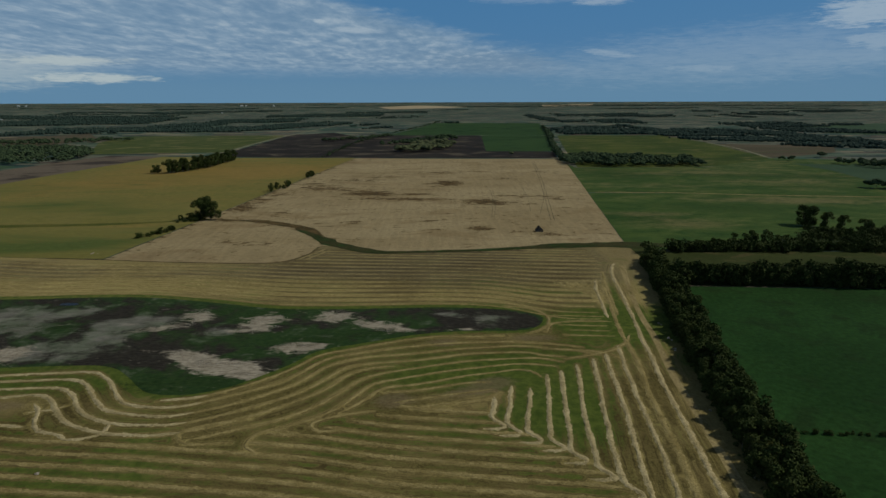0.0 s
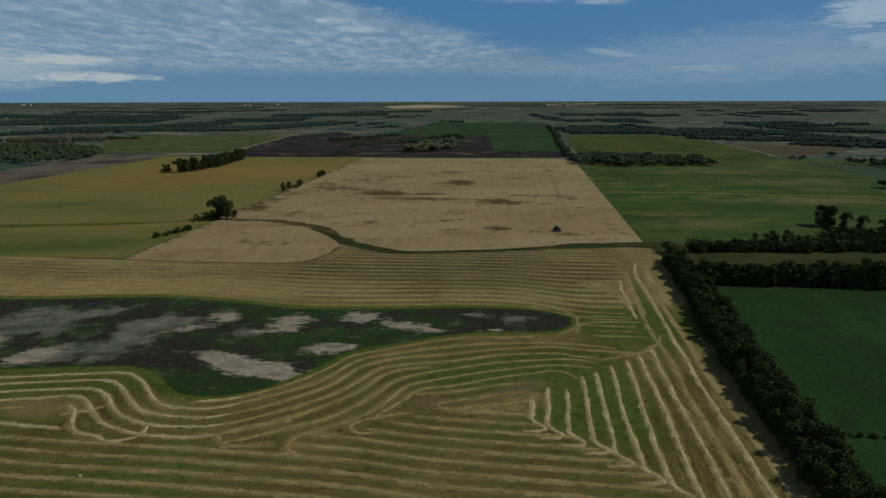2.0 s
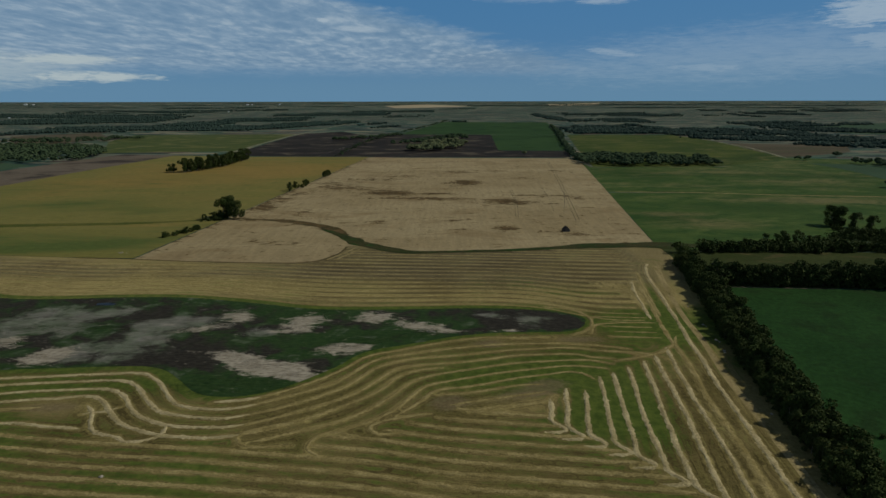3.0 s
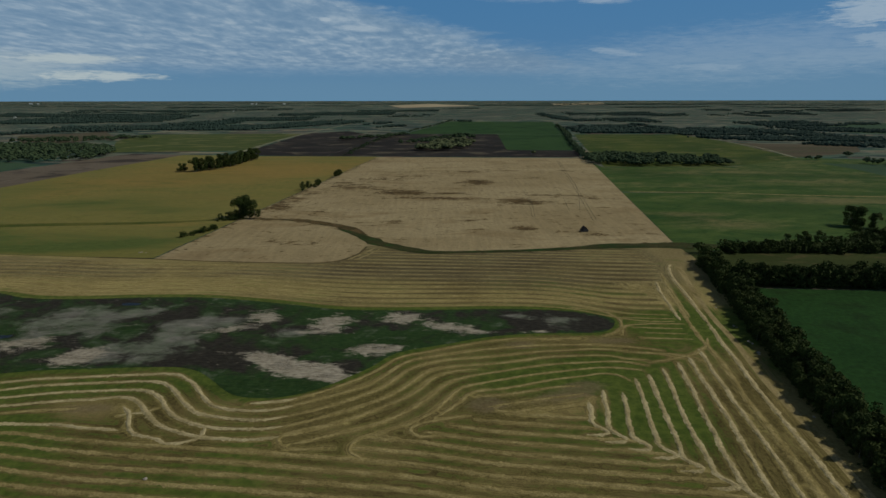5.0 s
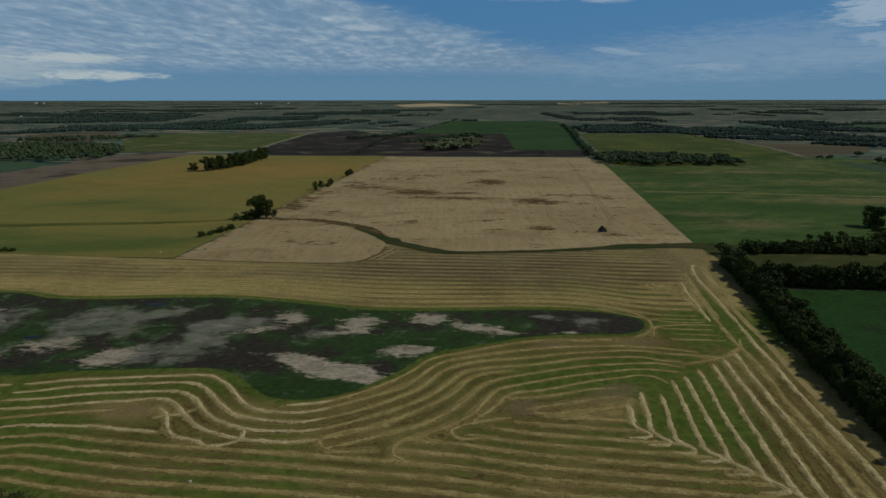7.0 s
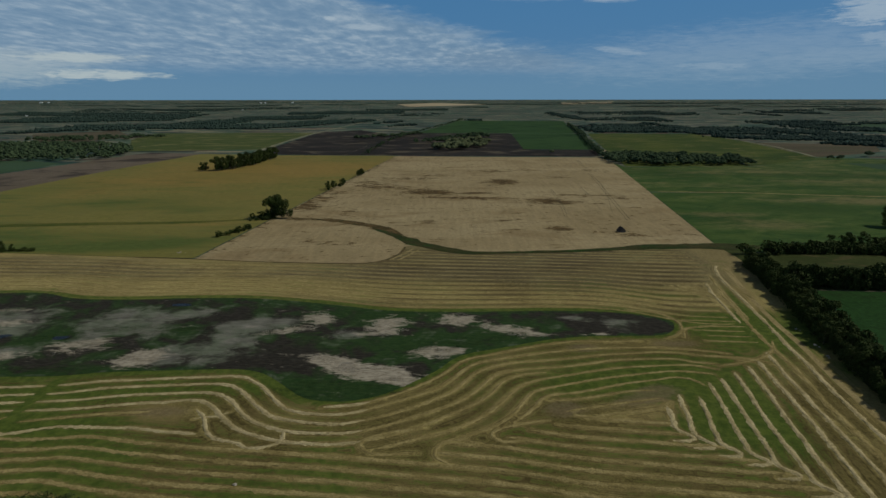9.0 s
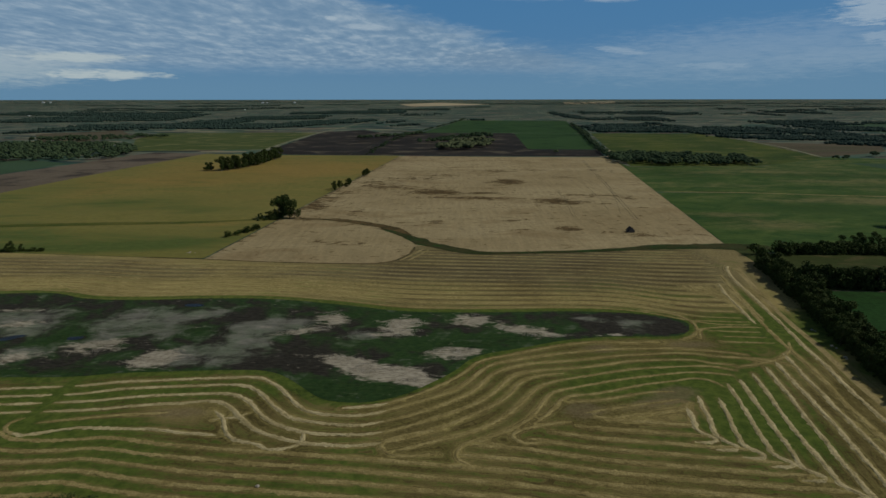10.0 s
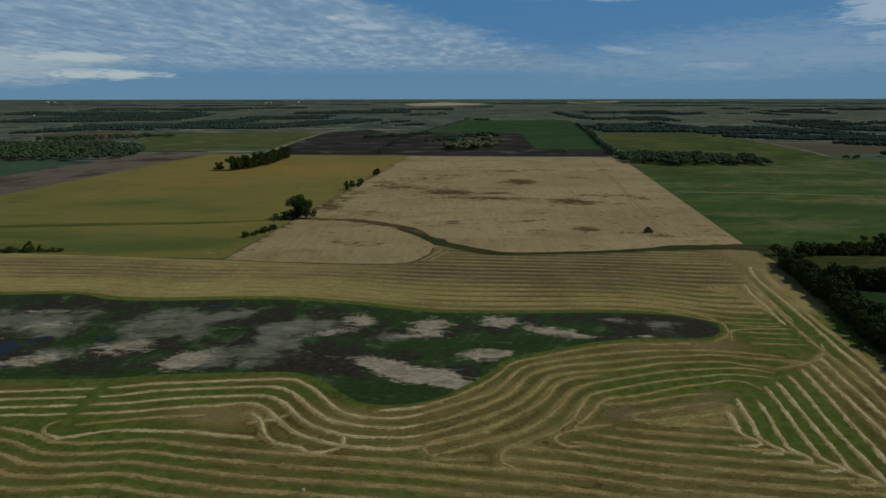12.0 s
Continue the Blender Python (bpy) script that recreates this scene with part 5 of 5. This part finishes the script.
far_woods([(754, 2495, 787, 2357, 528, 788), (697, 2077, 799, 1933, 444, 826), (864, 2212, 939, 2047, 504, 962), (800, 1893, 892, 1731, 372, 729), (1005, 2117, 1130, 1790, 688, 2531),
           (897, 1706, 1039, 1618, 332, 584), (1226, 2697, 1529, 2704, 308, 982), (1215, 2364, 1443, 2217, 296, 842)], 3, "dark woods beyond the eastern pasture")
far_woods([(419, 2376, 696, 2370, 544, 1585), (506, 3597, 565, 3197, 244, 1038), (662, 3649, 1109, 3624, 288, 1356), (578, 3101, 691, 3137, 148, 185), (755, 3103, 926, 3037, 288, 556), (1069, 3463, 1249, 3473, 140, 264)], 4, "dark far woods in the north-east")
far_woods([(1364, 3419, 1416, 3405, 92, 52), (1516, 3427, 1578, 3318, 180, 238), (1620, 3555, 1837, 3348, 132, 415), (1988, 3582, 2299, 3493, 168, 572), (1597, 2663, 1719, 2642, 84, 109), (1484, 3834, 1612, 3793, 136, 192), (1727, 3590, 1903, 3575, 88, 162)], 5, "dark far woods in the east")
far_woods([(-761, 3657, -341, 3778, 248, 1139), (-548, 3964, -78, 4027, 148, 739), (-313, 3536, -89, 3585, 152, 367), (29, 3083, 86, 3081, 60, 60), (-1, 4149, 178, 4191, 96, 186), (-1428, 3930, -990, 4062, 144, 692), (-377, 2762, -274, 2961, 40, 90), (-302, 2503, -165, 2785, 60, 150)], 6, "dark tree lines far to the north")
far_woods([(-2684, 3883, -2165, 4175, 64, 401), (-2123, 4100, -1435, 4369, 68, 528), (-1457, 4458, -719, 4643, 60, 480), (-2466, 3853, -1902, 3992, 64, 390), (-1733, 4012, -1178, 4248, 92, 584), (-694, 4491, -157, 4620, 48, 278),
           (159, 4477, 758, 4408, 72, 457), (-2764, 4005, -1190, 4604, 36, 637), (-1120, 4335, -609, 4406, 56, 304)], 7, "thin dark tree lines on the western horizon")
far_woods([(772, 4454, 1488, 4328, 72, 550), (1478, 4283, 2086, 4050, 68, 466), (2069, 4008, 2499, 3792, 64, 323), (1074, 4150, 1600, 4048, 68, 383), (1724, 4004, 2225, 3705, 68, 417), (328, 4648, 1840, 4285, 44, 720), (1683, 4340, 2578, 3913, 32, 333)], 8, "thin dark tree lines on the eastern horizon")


# ---------------------------------------------------------------- reeds and sedge in the slough
def tufts(name, spots, count, height, material, label, seed):
    """Tufts of thin blades scattered over elliptic spots."""
    rng = np.random.default_rng(seed)
    verts, faces = [], []
    weight = np.array([s[2] * s[3] for s in spots], float)
    pick = rng.choice(len(spots), count, p=weight / weight.sum())
    for k in pick:
        cx, cy, rx, ry, turn = spots[k][:5]
        r, a = math.sqrt(rng.random()) * 0.95, rng.uniform(0, 6.283)
        u, v = rx * r * math.cos(a), ry * r * math.sin(a)
        c, s = math.cos(radians(turn)), math.sin(radians(turn))
        x, y = cx + u * c - v * s, cy + u * s + v * c
        if lattice(np.array([x * 0.7]), np.array([y * 1.5]), 5, 52)[0] < 0.42:
            continue
        # the blades of a tuft lie over with the wind
        for _ in range(6):
            b, w, h = rng.normal(1.5, 0.5), rng.uniform(0.025, 0.06), height * rng.uniform(0.3, 1.0)
            dx, dy = w * math.cos(b), w * math.sin(b)
            tx, ty = rng.normal(0.7, 0.35), rng.normal(0.12, 0.15)
            px, py = x + rng.normal(0, 0.5), y + rng.normal(0, 0.3)
            i = len(verts)
            verts += [(px - dx, py - dy, 0.1), (px + dx, py + dy, 0.1), (px + tx + dx * 0.3, py + ty + dy * 0.3, 0.16 + h), (px + tx - dx * 0.3, py + ty - dy * 0.3, 0.16 + h)]
            faces.append((i, i + 1, i + 2, i + 3))
    thing(name, mesh_from(name, verts, faces), material, label, "reeds", kind="stuff")


tufts("dead_reeds", REEDS, 7000, 0.40, "reed", "pale flattened dead reeds in ragged patches", 21)
tufts("grey_reeds", GREYS, 5000, 0.30, "reed_grey", "grey dead reeds on the slough bed", 22)
tufts("sedge", [(-115, 246, 30, 9, 0), (-62, 298, 36, 8, 22), (-108, 337, 28, 7, 0), (-225, 312, 40, 7, 0), (-268, 301, 14, 6, 40), (-250, 264, 50, 4, 2)], 4500, 0.35, "sedge", "dark green sedge on the slough bed", 23)


# ---------------------------------------------------------------- stones and buildings
def stone_mesh(seed):
    rng = np.random.default_rng(seed)
    bm = bmesh.new()
    bmesh.ops.create_icosphere(bm, subdivisions=2, radius=1.0)
    for v in bm.verts:
        v.co *= 0.85 + 0.35 * noise.noise(v.co * 1.3 + Vector((seed, 0, 0)))
        v.co.z = v.co.z * 0.65 + 0.35
    me = bpy.data.meshes.new("stone")
    bm.to_mesh(me)
    bm.free()
    return me


STONES = [stone_mesh(k) for k in range(3)]


def put_stone(x, y, size, label, group):
    ob = thing("field_stone", STONES[int(RNG.integers(3))], "stone", label, "stone", group)
    ob.matrix_basis = Matrix.LocRotScale((x, y, 0.08), Euler((0, 0, float(RNG.uniform(0, 6)))), (size * 1.2, size, size * 0.8))


put_stone(-134.6, 180.8, 0.7, "single pale boulder among the windrows", "")
for x, y, s in ((107.7, 316, 0.7), (108.4, 314, 0.5), (105.4, 294.5, 0.9), (106, 292, 0.6), (103.6, 281, 0.8), (103, 279, 0.6), (111, 346, 0.5), (94.9, 220, 0.6), (90.3, 176, 0.8), (91.2, 175, 0.5)):
    put_stone(x, y, s, "pale cleared field stone beside the shelterbelt", "cleared stones")


for k in range(7):
    put_stone(-274 + RNG.normal(0, 2.2), 478 + RNG.normal(0, 0.8), RNG.uniform(0.4, 0.9), "pale stone in a heap at the soybean field's edge", "stone heap")


def box(bm, x0, x1, y0, y1, z0, z1):
    v = [bm.verts.new((x, y, z)) for z in (z0, z1) for x, y in ((x0, y0), (x1, y0), (x1, y1), (x0, y1))]
    for f in ((3, 2, 1, 0), (4, 5, 6, 7), (0, 1, 5, 4), (1, 2, 6, 5), (2, 3, 7, 6), (3, 0, 4, 7)):
        bm.faces.new([v[i] for i in f])


def part(name, bm, material, parent, label=""):
    me = bpy.data.meshes.new(name)
    bm.to_mesh(me)
    bm.free()
    return thing(name, me, material, label, parent=parent)


def gabled(name, x, y, wide, deep, eave, ridge, turn, wall, roof, label, group=""):
    """A small building with gable walls, an overhanging roof of two slopes, a door and windows."""
    ob = tagged(new(name), label, "building", group)
    ob.matrix_basis = pose(x, y, gz(x, y), 0, 0, turn)
    w, d = wide / 2, deep / 2
    bm = bmesh.new()
    low = [bm.verts.new(p) for p in ((-w, -d, -0.3), (w, -d, -0.3), (w, d, -0.3), (-w, d, -0.3))]
    up = [bm.verts.new(p) for p in ((-w, -d, eave), (w, -d, eave), (w, d, eave), (-w, d, eave))]
    a, b = bm.verts.new((-w, 0, ridge - 0.1)), bm.verts.new((w, 0, ridge - 0.1))
    for f in ((low[0], low[1], up[1], up[0]), (low[2], low[3], up[3], up[2]), (low[1], low[2], up[2], b, up[1]), (low[3], low[0], up[0], a, up[3])):
        bm.faces.new(f)
    part("wall", bm, wall, ob)
    over = 0.35
    for side in (-1, 1):
        bm = bmesh.new()
        drop = eave - (ridge - eave) * over / d
        for lift in (0.0, 0.14):
            for x_ in (-w - over, w + over):
                bm.verts.new((x_, 0, ridge + lift))
                bm.verts.new((x_, side * (d + over), drop + lift))
        bm.verts.ensure_lookup_table()
        v = list(bm.verts)
        for f in ((0, 2, 3, 1), (4, 5, 7, 6), (0, 1, 5, 4), (2, 6, 7, 3), (1, 3, 7, 5), (0, 4, 6, 2)):
            bm.faces.new([v[i] for i in f])
        bmesh.ops.recalc_face_normals(bm, faces=bm.faces)
        part("roof", bm, roof, ob)
    bm = bmesh.new()
    box(bm, -0.5, 0.5, -d - 0.06, -d + 0.02, 0.0, min(2.0, eave - 0.2))
    part("door", bm, "shingle", ob, "dark board door")
    for x_ in (-w * 0.62, w * 0.62):
        bm = bmesh.new()
        box(bm, x_ - 0.4, x_ + 0.4, -d - 0.05, -d + 0.02, 0.9, min(1.8, eave - 0.3))
        part("window", bm, "water", ob, "dark empty window")


gabled("derelict_shed", 82, 556, 6.0, 5.6, 1.6, 4.6, 96, "board", "shingle", "derelict grey board shed with a brown shingle roof")
row_of("shrub", [(76, 555), (89, 555)], 4.0, "shed weeds", 0.6, (0.25, 0.4))
for x, y, w, d, h, turn in ((-1338, 4440, 16, 9, 5, 5), (-1310, 4450, 9, 8, 5, 0), (-1135, 4500, 14, 9, 5, 0), (-2560, 4000, 16, 9, 5, 0), (-2520, 4010, 10, 8, 5, 0), (-1285, 3870, 9, 6, 3, 10), (-2110, 3150, 9, 6, 3, 0)):
    gabled("farm_building", x, y, w, d, h * 0.6, h, turn, "white", "metal", "white farm building with a metal roof far off", "far farm buildings")
